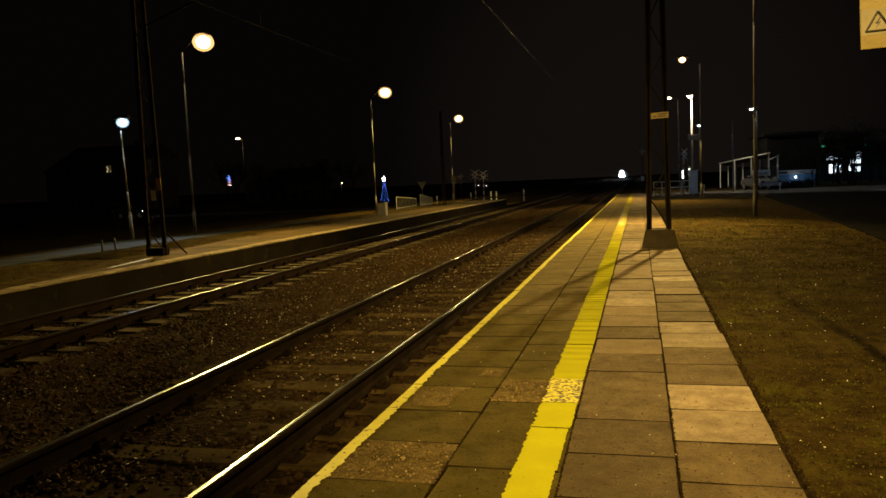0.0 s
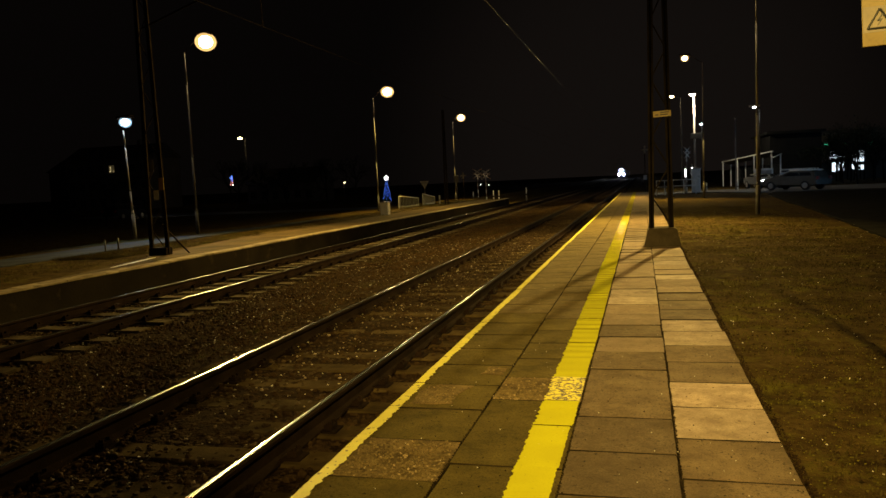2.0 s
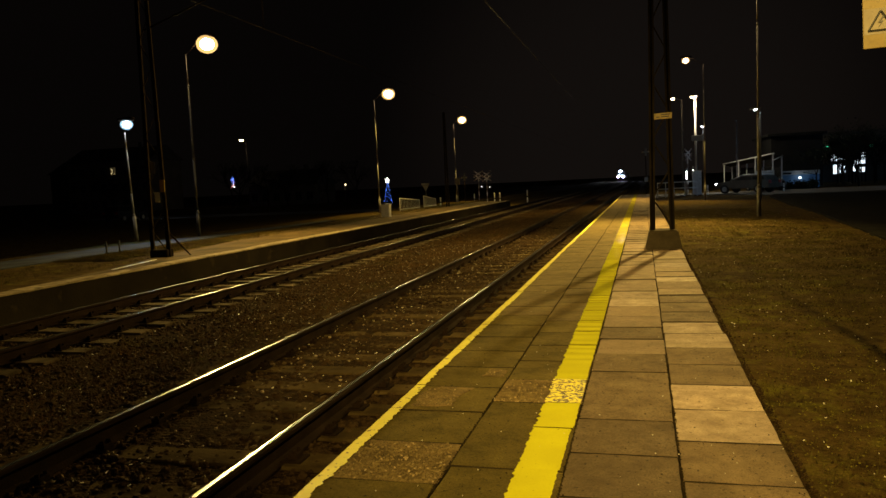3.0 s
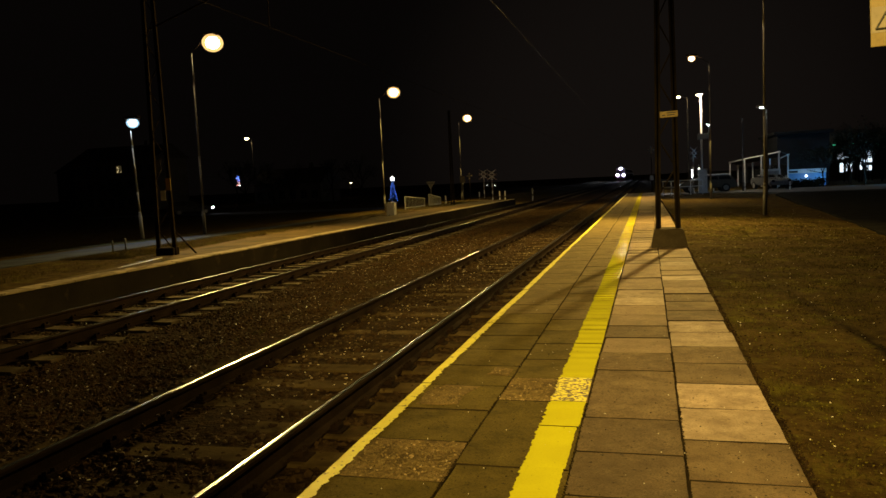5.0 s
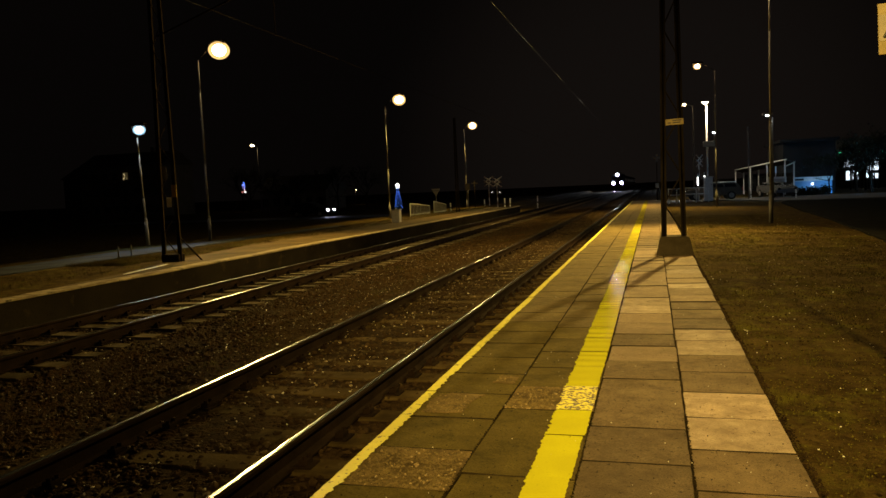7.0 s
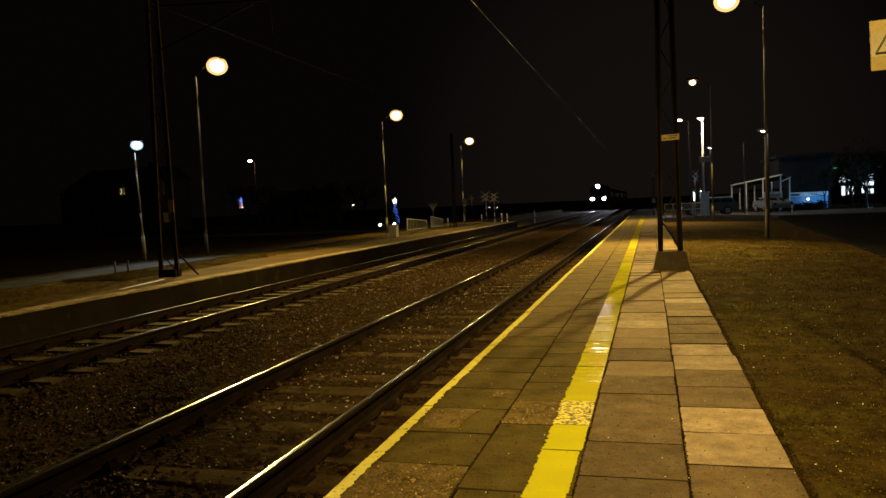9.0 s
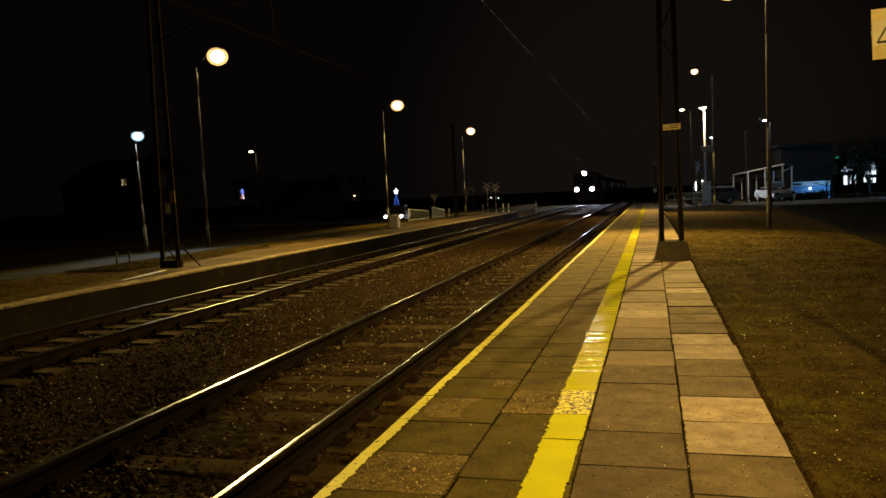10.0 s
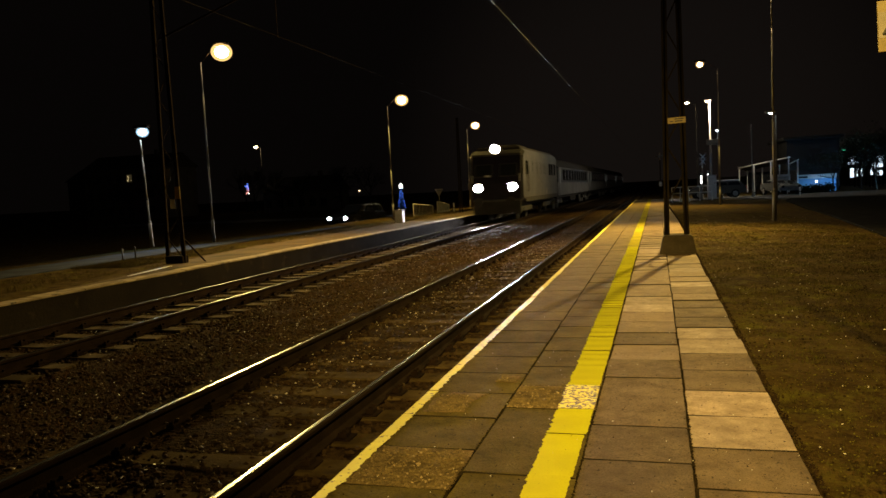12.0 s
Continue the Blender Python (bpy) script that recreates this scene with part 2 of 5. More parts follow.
M_BARK = surf("dark bark", (0.016, 0.013, 0.010), (0.010, 0.008, 0.006), 0.95, scale=5, fine=30, bump=0.6, spec=0.05)
M_FIR = surf("dark fir green", (0.012, 0.02, 0.012), (0.009, 0.014, 0.009), 0.8, scale=6, fine=30, bump=0.2, spec=0.05)
M_GLASS = glass("dark window glass")
def halo_shell(name, colour, strength, clear):
    """Shell that lets most light through; its soft glow imitates a lamp's halo."""
    m = bpy.data.materials.new(name)
    m.use_nodes = True
    n, l = m.node_tree.nodes, m.node_tree.links
    e, t, mix = n.new("ShaderNodeEmission"), n.new("ShaderNodeBsdfTransparent"), n.new("ShaderNodeMixShader")
    e.inputs["Color"].default_value, e.inputs["Strength"].default_value = (*colour, 1), strength
    mix.inputs["Fac"].default_value = 1 - clear
    l.new(t.outputs[0], mix.inputs[1])
    l.new(e.outputs[0], mix.inputs[2])
    l.new(mix.outputs[0], n["Material Output"].inputs["Surface"])
    return m


M_HALO = halo_shell("sodium halo glow", (1.0, 0.6, 0.2), 2.2, 0.62)
M_COOLHALO = halo_shell("cool halo glow", (0.45, 0.75, 1.0), 1.8, 0.62)
M_LAMP = glow("sodium lamp glow", (1.0, 0.72, 0.36), 55)
M_LAMPSMALL = glow("far sodium lamp glow", (1.0, 0.72, 0.36), 30)
M_COOLLAMP = glow("cool lamp glow", (0.8, 0.92, 1.0), 25)
M_HEAD = glow("locomotive headlight glow", (0.86, 0.9, 1.0), 1600)
M_CARHEAD = glow("car headlight glow", (0.8, 0.88, 1.0), 60)
M_BLUEHEAD = glow("bluish glow of the added car", (0.2, 0.55, 1.0), 3600)
M_WHITELIGHT = glow("white signal glow", (1.0, 0.97, 0.9), 5)
M_SMALLGLOBE = glow("small white globe", (0.9, 0.97, 1.0), 4)
M_BLUELED = glow("blue fairy light", (0.1, 0.24, 1.0), 4)
M_WHITELED = glow("white fairy light", (1.0, 0.95, 0.9), 6)
M_REDLED = glow("pink fairy light", (1.0, 0.3, 0.25), 3)
M_WINWARM = glow("dim warm lit window", (1.0, 0.78, 0.36), 0.028)
M_CANDLE = glow("warm window candle light", (1.0, 0.8, 0.4), 0.9)
M_WINCOOL = glow("cool lit shop window", (0.78, 0.9, 1.0), 1.6)
M_VESTIBULE = glow("dimly lit vestibule pane", (0.8, 0.85, 0.8), 0.045)
M_GREENLED = glow("green shop light", (0.1, 1.0, 0.5), 0.8)


# ---- mesh helpers ----
def box(bm, x0, x1, y0, y1, z0, z1, bevel=0.0, m=None):
    v = [bm.verts.new((x, y, z)) for z in (z0, z1) for y in (y0, y1) for x in (x0, x1)]
    fs = [bm.faces.new([v[i] for i in f]) for f in ((0, 2, 3, 1), (4, 5, 7, 6), (0, 1, 5, 4), (2, 6, 7, 3), (0, 4, 6, 2), (1, 3, 7, 5))]
    if m is not None:
        for q in v:
            q.co = m @ q.co
    if bevel:
        es = {e for f in fs for e in f.edges}
        bmesh.ops.bevel(bm, geom=list(es), offset=bevel, segments=2, affect="EDGES", profile=0.6)
    return v


def rod(bm, p, q, r, r2=None, n=10, caps=True):
    p, q = Vector(p), Vector(q)
    r2 = r if r2 is None else r2
    d = (q - p).normalized()
    a = d.orthogonal().normalized()
    b = d.cross(a)
    ring = []
    for c, rr in ((p, r), (q, r2)):
        ring.append([bm.verts.new(c + rr * (math.cos(k * math.tau / n) * a + math.sin(k * math.tau / n) * b)) for k in range(n)])
    for k in range(n):
        f = bm.faces.new((ring[0][k], ring[0][(k + 1) % n], ring[1][(k + 1) % n], ring[1][k]))
        f.smooth = n > 6
    if caps:
        bm.faces.new(ring[0][::-1])
        bm.faces.new(ring[1])


def ball(bm, c, r, seg=12, rings=8, squash=1.0):
    bmesh.ops.create_uvsphere(bm, u_segments=seg, v_segments=rings, radius=r, matrix=Matrix.Translation(c) @ Matrix.Diagonal((1, 1, squash, 1)))


def tube(bm, p, q, r, r_in, n=24):
    """An open pipe from p to q."""
    p, q = Vector(p), Vector(q)
    d = (q - p).normalized()
    a = d.orthogonal().normalized()
    b = d.cross(a)
    rings = [[bm.verts.new(c + rr * (math.cos(k * math.tau / n) * a + math.sin(k * math.tau / n) * b)) for k in range(n)] for c, rr in ((p, r), (q, r), (q, r_in), (p, r_in))]
    for i in range(4):
        for k in range(n):
            bm.faces.new((rings[i][k], rings[i][(k + 1) % n], rings[(i + 1) % 4][(k + 1) % n], rings[(i + 1) % 4][k]))


def prism(bm, outline, a0, a1, axis="x"):
    """An outline of (u, v) pairs drawn out along an axis: x takes (y, z), y takes (x, z), z takes (x, y)."""
    def at(u, v, w):
        return {"x": (w, u, v), "y": (u, w, v), "z": (u, v, w)}[axis]
    lo = [bm.verts.new(at(u, v, a0)) for u, v in outline]
    hi = [bm.verts.new(at(u, v, a1)) for u, v in outline]
    k = len(outline)
    fs = [bm.faces.new(lo[::-1]), bm.faces.new(hi)]
    for i in range(k):
        fs.append(bm.faces.new((lo[i], lo[(i + 1) % k], hi[(i + 1) % k], hi[i])))
    bmesh.ops.recalc_face_normals(bm, faces=fs)
    return fs


def mesh_of(name, bm, material):
    bmesh.ops.recalc_face_normals(bm, faces=bm.faces)
    me = bpy.data.meshes.new(name)
    bm.to_mesh(me)
    bm.free()
    me.materials.append(material)
    return me


def part(name, bm, material, parent, label=""):
    ob = new(name, mesh_of(name, bm, material))
    ob.parent = parent
    return tagged(ob, label)


def shared(name, me, parent, m):
    ob = new(name, me)
    ob.parent = parent
    ob.matrix_basis = m
    return ob


def thing(name, label, category, m=None, group="", kind=""):
    ob = new(name)
    ob.empty_display_size = 0.2
    if m is not None:
        ob.matrix_basis = m
    return tagged(ob, label, category, group, kind)


def setting(name, bm, material, label, category):
    ob = new(name, mesh_of(name, bm, material))
    return tagged(ob, label, category, kind="structure")


# ---- ground: one sheet to the horizon, sunk under tracks and platforms ----
def yard_drop(y):
    """How far the ground at the right sinks towards the level crossing."""
    return -0.24 * min(max((y - 28) / 28, 0), 1)


def ground_height(x, y):
    marks = ((-400, -0.9), (-60, -0.72), (-18.4, -0.69), (-17.9 if y < 28 else -17.2, -0.14), (-14.2, -0.12), (-14.0, -0.5), (-6, -0.62), (-1.9, -0.56), (0.6, -0.5), (0.66, -0.035), (4.2, -0.06), (9, -0.14), (400, -0.2))
    for (a, za), (b, zb) in zip(marks, marks[1:]):
        if a <= x <= b:
            return za + (zb - za) * (x - a) / (b - a) + (yard_drop(y) if x > 0.65 else 0)
    return -0.9


def build_ground():
    xs = [-1800, -400, -150, -60, -35, -20, -19, -18.4, -17.9, -17.2, -16, -15.2, -14.6, -14.2, -14.0, -12, -10, -8, -6, -4, -1.9, -0.5, 0.6, 0.66] + [0.66 + 0.08 * k for k in range(1, 67)] + [7, 9, 12, 20, 40, 100, 400, 1800]
    ys = [-60, -20, -8] + [-6.4 + 0.1 * k for k in range(1, 300)] + [25, 27, 30, 35, 40, 45, 50, 55, 60, 70, 90, 130, 200, 400, 1000, 2500]
    grid = []
    for y in ys:
        row = []
        for x in xs:
            z = ground_height(min(max(x, -400), 400), y)
            if 0.7 < x < 6:
                z += 0.022 * noise.noise((x * 1.3, y * 1.3, 0)) + 0.016 * noise.noise((x * 4, y * 4, 3)) + 0.016 * noise.noise((x * 10, y * 10, 8)) - 0.012
            row.append((x, y, z))
        grid.append(row)
    w = len(xs)
    verts = [v for r in grid for v in r]
    faces = [(j * w + i, j * w + i + 1, (j + 1) * w + i + 1, (j + 1) * w + i) for j in range(len(ys) - 1) for i in range(w - 1)]
    me = bpy.data.meshes.new("ground")
    me.from_pydata(verts, [], faces)
    me.materials.append(M_GRASS)
    for p in me.polygons:
        p.use_smooth = True
    tagged(new("ground", me), "dark muddy winter turf beside the platform", "ground", kind="structure")


build_ground()

# ---- ballast, tracks ----
TRACKS = ((-3.17, -0.26), (-8.33, -0.37))  # centre and rail top


def build_ballast():
    pts = [(-9.9, -0.61), (-9.75, -0.576), (-6.75, -0.576), (-6.1, -0.6), (-5.4, -0.52), (-4.6, -0.432), (-3.3, -0.428), (-2.95, -0.441), (-1.8, -0.448), (-1.56, -0.465)]
    ys = [-30] + [-8 + 0.5 * k for k in range(0, 86)] + [36 + 4 * k for k in range(20)] + [140, 250, 420]
    verts = []
    xs = []
    for (a, za), (b, zb) in zip(pts, pts[1:]):
        k = max(1, int((b - a) / 0.3))
        xs += [(a + (b - a) * i / k, za + (zb - za) * i / k) for i in range(k)]
    xs.append(pts[-1])
    for y in ys:
        for x, z in xs:
            verts.append((x, y, z + 0.03 * noise.noise((x * 1.7, y * 1.7, 5))))
    w = len(xs)
    faces = [(j * w + i, j * w + i + 1, (j + 1) * w + i + 1, (j + 1) * w + i) for j in range(len(ys) - 1) for i in range(w - 1)]
    me = bpy.data.meshes.new("ballast_bed")
    me.from_pydata(verts, [], faces)
    me.materials.append(M_BED)
    tagged(new("ballast_bed", me), "dark brown ballast bed between the platforms", "track bed", kind="structure")


build_ballast()


def bed_height(x):
    pts = [(-9.9, -0.61), (-9.75, -0.576), (-6.75, -0.576), (-6.1, -0.6), (-5.4, -0.52), (-4.6, -0.432), (-3.3, -0.428), (-2.95, -0.441), (-1.8, -0.448), (-1.56, -0.465)]
    return float(np.interp(x, [p[0] for p in pts], [p[1] for p in pts]))


def build_track(cx, top):
    tr = thing("track", "railway track of rusty rails on timber sleepers", "railway track", pose(cx, 0, top), kind="structure")
    side = [(-0.075, -0.172), (0.075, -0.172), (0.075, -0.16), (0.012, -0.14), (0.009, -0.05), (0.036, -0.036), (0.036, -0.012), (0.028, -0.003), (-0.028, -0.003), (-0.036, -0.012), (-0.036, -0.036), (-0.009, -0.05), (-0.012, -0.14), (-0.075, -0.16)]
    head = [(-0.0175, -0.006), (0.0175, -0.006)] + [(0.0175 - 0.0035 * k, -2.2 * (0.0175 - 0.0035 * k) ** 2) for k in range(11)]  # a crowned head
    for s in (-1, 1):
        bm = bmesh.new()
        prism(bm, [(u + s * 0.7525, v) for u, v in side], -30, 460, "y")
        rail = part("rail", bm, M_RAIL, tr)
        bm = bmesh.new()
        prism(bm, [(u + s * 0.7525, v + 0.0005) for u, v in head], -30, 460, "y")
        part("running_surface", bm, M_RAILTOP, rail, "polished steel running surface")
    bm = bmesh.new()
    box(bm, -1.28, 1.28, -0.13, 0.13, -0.31, -0.172, 0.012)
    me = mesh_of("sleeper", bm, M_SLEEPER if cx > -5 else M_SLEEPER_PALE)
    bm = bmesh.new()
    for s in (-1, 1):
        box(bm, s * 0.7525 - 0.17, s * 0.7525 + 0.17, -0.08, 0.08, -0.172, -0.158)
        for d in (-0.1, 0.1):
            box(bm, s * 0.7525 + d - 0.035, s * 0.7525 + d + 0.035, -0.05, 0.05, -0.16, -0.118, 0.008)
        for d in (-0.11, 0.11):
            rod(bm, (s * 0.7525 + d, 0.035, -0.16), (s * 0.7525 + d, 0.035, -0.095), 0.016, n=6)
            rod(bm, (s * 0.7525 + d, -0.035, -0.16), (s * 0.7525 + d, -0.035, -0.095), 0.016, n=6)
    plate = mesh_of("base_plate", bm, M_RAIL)
    for k in range(200):
        y = -7.0 + 0.6 * k
        sl = shared("sleeper", me, tr, pose(random.uniform(-0.03, 0.03), y + random.uniform(-0.03, 0.03), random.uniform(-0.012, 0.012), 0, 0, random.uniform(-1.5, 1.5)))
        if k < 66:
            shared("base_plate", plate, sl, Matrix())


for cx, top in TRACKS:
    build_track(cx, top)


def stones(name, count, region, size, z_of, material, label, seed):
    """Loose stones, each an uneven lump, joined as one sheet of stuff."""
    rng = np.random.default_rng(seed)
    x0, x1, y0, y1 = region
    u = rng.random(count)
    y = y0 + (y1 - y0) * u ** 1.6
    x = x0 + (x1 - x0) * rng.random(count)
    ico = bmesh.new()
    bmesh.ops.create_icosphere(ico, subdivisions=1, radius=1.0)
    base = np.array([v.co[:] for v in ico.verts])
    ico.faces.ensure_lookup_table()
    fac = np.array([[v.index for v in f.verts] for f in ico.faces])
    ico.free()
    nv = len(base)
    s = size[0] + (size[1] - size[0]) * rng.random(count) ** 2
    v = base[None] * (0.75 + 0.5 * rng.random((count, 1, 3))) + rng.normal(0, 0.13, (count, nv, 3))
    v *= s[:, None, None] * np.array([1, 1, 0.7])
    a = rng.random(count) * math.tau
    c, sn = np.cos(a)[:, None], np.sin(a)[:, None]
    vx, vy = v[:, :, 0] * c - v[:, :, 1] * sn, v[:, :, 0] * sn + v[:, :, 1] * c
    z = np.array([z_of(q) for q in x])
    co = np.stack([vx + x[:, None], vy + y[:, None], v[:, :, 2] + z[:, None] + 0.25 * s[:, None]], -1).reshape(-1, 3)
    fi = (fac[None] + nv * np.arange(count)[:, None, None]).reshape(-1, 3)
    me = bpy.data.meshes.new(name)
    me.from_pydata(co.tolist(), [], fi.tolist())
    me.materials.append(material)
    return tagged(new(name, me), label, "gravel", kind="stuff")


stones("ballast_stones", 84000, (-9.8, -1.6, -4, 60), (0.01, 0.034), bed_height, M_STONE, "loose brown ballast stones between the rails", 3)
stones("ballast_stones", 22000, (-9.8, -2.35, -4, 60), (0.009, 0.028), lambda q: bed_height(q) + 0.006, M_STONE_MID, "worn grey-brown stones among the ballast", 31)
stones("ballast_stones", 3600, (-9.6, -2.55, -4, 24), (0.005, 0.017), lambda q: bed_height(q) + 0.022, M_STONE_PALE, "scattered pale stones on the ballast", 32)

# ---- near platform ----
def build_platform():
    pf = thing("platform_1", "low platform paved with worn concrete slabs", "platform", kind="structure")
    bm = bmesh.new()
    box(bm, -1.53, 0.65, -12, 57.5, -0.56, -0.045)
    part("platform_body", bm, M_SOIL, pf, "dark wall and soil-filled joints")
    columns = {"a": (-1.545, -0.9525, 3.20), "b": (-0.9495, -0.386, 3.43), "m": (-0.383, 0.149, 3.155), "r": (0.152, 0.66, 3.40)}
    double = {("b", 0), ("m", 2), ("a", 9), ("m", 11)}
    pale = {("r", 1), ("r", 2), ("r", 5), ("r", 6), ("m", 9), ("m", 10), ("r", 12), ("r", 15)}
    middling = {("m", k) for k in range(7, 24)} | {("r", k) for k in range(10, 23)} | {("m", 3), ("m", 5)}
    rough = {("a", 0), ("b", 2)}
    meshes = {}

    def slab(w, d, material):
        key = (round(w, 3), round(d, 3), material.name, random.randrange(3))
        if key not in meshes:
            bm = bmesh.new()
            ring = []
            for (ax, ay), (bx, by) in zip(((-1, -1), (1, -1), (1, 1), (-1, 1)), ((1, -1), (1, 1), (-1, 1), (-1, -1))):
                for i in range(6):
                    chip = 0.003 if i == 0 else random.choice((0, 0, 0.001, 0.002, 0.004))
                    fx, fy = ax + (bx - ax) * i / 6, ay + (by - ay) * i / 6
                    ring.append((fx * (w / 2 - (chip if abs(fx) == 1 else 0)), fy * (d / 2 - (chip if abs(fy) == 1 else 0))))
            tops = [bm.verts.new((x * (1 - 0.008 / w), y * (1 - 0.008 / d), 0)) for x, y in ring]
            mids = [bm.verts.new((x, y, -0.007)) for x, y in ring]
            lows = [bm.verts.new((x, y, -0.07)) for x, y in ring]
            bm.faces.new(tops)
            for k in range(24):
                bm.faces.new((tops[k], mids[k], mids[k - 1], tops[k - 1]))
                bm.faces.new((mids[k], lows[k], lows[k - 1], mids[k - 1]))
            bmesh.ops.recalc_face_normals(bm, faces=bm.faces)
            me = mesh_of("slab", bm, material)
            me.materials.append(M_SOIL)
            for q in me.polygons:
                q.material_index = 0 if q.normal.z > 0.9 or (q.normal.z > 0.3 and abs(q.normal.x) > abs(q.normal.y)) else 1
            meshes[key] = me
        return meshes[key]

    def paint(name, x0, x1, y0, y1, z, material, label, ragged):
        bm = bmesh.new()
        k = max(4, int((y1 - y0) / 0.009))
        lo, hi = [], []
        rise = random.uniform(-0.007, 0.007)
        for i in range(k + 1):
            y = y0 + (y1 - y0) * i / k
            lo.append((x0 + random.uniform(-0.22, 0.22) * ragged[0] + 0.9 * ragged[0] * noise.noise((y * 28, x0, 0)), y))
            hi.append((x1 + random.uniform(-0.22, 0.22) * ragged[1] + 0.9 * ragged[1] * noise.noise((y * 28, x1, 0)), y))
        swell = random.choice((0.0008, 0.0017, 0.0024, 0.003, 0.0036)) * min(1.0, y0 / 9) if y0 > 4.6 and name == "line_marking" else 0

        def high(y):
            return z + rise * (y - y0) + swell * math.sin(34 * y + 3 * noise.noise((y * 2.3, 0, 4)))
        for (a, ya), (b, yb), (c, yc), (d, yd) in zip(lo, lo[1:], hi, hi[1:]):
            v = [bm.verts.new(q) for q in ((a, ya, high(ya)), (c, yc, high(yc)), (d, yd, high(yd)), (b, yb, high(yb)))]
            bm.faces.new(v)
        bmesh.ops.remove_doubles(bm, verts=bm.verts, dist=0.0005)
        part(name, bm, material, pf, label)

    for outline in (((-1.43, 4.37), (-1.18, 4.38), (-1.20, 4.56), (-1.13, 4.78), (-1.36, 4.80), (-1.45, 4.66)), ((-1.14, 5.12), (-0.99, 5.10), (-0.98, 5.27), (-1.10, 5.31))):
        bm = bmesh.new()
        ring = []
        for (ax, ay), (bx, by) in zip(outline, outline[1:] + outline[:1]):
            for i in range(5):
                ring.append((ax + (bx - ax) * i / 5 + random.uniform(-0.012, 0.012), ay + (by - ay) * i / 5 + random.uniform(-0.012, 0.012)))
        prism(bm, ring, -0.02, 0.007, "z")
        part("patch", bm, M_SLAB_ROUGH, pf, "crumbled patch in a slab")
    pitch = 0.5445
    for col, (x0, x1, start) in columns.items():
        k = -18
        rest = bmesh.new()
        while True:
            y0 = start + pitch * k
            if y0 > 57:
                break
            step = 2 if (col, k) in double else 1
            y1 = y0 + pitch * step
            x_lo, x_hi = x0, x1 + (random.uniform(-0.006, 0.012) if col == "r" else 0)
            tilt = (random.uniform(-0.95, -0.15) if col in "mr" and y0 > 6 else random.uniform(-0.15, 0.15), random.uniform(-0.3, 0.3))
            dz = random.uniform(-0.0022, 0.001)
            if y0 < 33:
                mat_here = M_SLAB_ROUGH if (col, k) in rough else M_SLAB_PALE if (col, k) in pale else M_SLAB_MID if (col, k) in middling else (M_SLAB_MOSS if y0 < 7.2 else M_SLAB_OLIVE) if col in "ab" else M_SLAB
                w = round(x_hi - x_lo, 2)
                shared("slab", slab(w, pitch * step - random.choice((0.001, 0.003, 0.006, 0.009, 0.013) if y0 < 6 else (0.006, 0.01, 0.014, 0.02)), mat_here), pf, pose((x_lo + x_hi) / 2 + random.uniform(-0.004, 0.004), (y0 + y1) / 2, dz, tilt[0], tilt[1], random.uniform(-0.5, 0.5) + random.choice((0, 180))))
            else:
                box(rest, x_lo, x_hi, y0 + 0.005, y1 - 0.005, -0.07, dz)
            if col == "b":
                worn = (col, k) in rough
                cut = y0 + 0.62 if step == 2 else y1 - 0.003
                for ya, yb in ((y0 + 0.003, cut), (cut, y1 - 0.003)):
                    if yb - ya > 0.05:
                        right = -0.393 if ya > 3.9 else -0.408
                        # the line's paint is duller from y = 15.5 on
                        paint("line_marking", -0.615 + random.uniform(-0.005, 0.005), right + random.uniform(-0.004, 0.004), ya, yb, 0.007, M_YELLOW_WORN if worn else M_YELLOW if ya < 15.5 else M_YELLOW_DULL, "", (0.022 if worn else 0.018, 0.006))
            if col == "a":
                paint("edge_marking", -1.546, -1.478 + random.uniform(-0.008, 0.008), y0 + 0.002, y1 - 0.002, 0.009, M_YELLOW_PALE, "", (0.003, 0.017))
            k += step
        part("far_slabs", rest, M_SLAB_OLIVE if col in "ab" else M_SLAB, pf)["kind"] = "stuff"


build_platform()
for x0, x1, y0, y1, count in ((-1.47, -0.97, 3.21, 3.73, 1500), (-0.94, -0.64, 4.53, 5.05, 800), (-1.42, -1.18, 4.40, 4.76, 450), (-1.12, -1.0, 5.13, 5.28, 160)):
    stones("aggregate", count, (x0, x1, y0, y1), (0.002, 0.0085), lambda q: 0.006 if count < 600 else 0.0005, M_PEBBLE, "small pebbles bared in a crumbled slab", count)

for x, count in ((-0.9515, 3000), (-0.3845, 3200), (0.1505, 3200)):
    stones("joint_crumbs", count, (x - 0.007, x + 0.007, 2.4, 22), (0.002, 0.006), lambda q: -0.004, M_SOIL, "dark soil crumbs in the slab joints", 60 + count)
stones("joint_crumbs", 4200, (0.655, 0.705, 2.4, 24), (0.003, 0.008), lambda q: -0.012, M_BED, "dark soil crumbs along the edge of the slabs", 71)


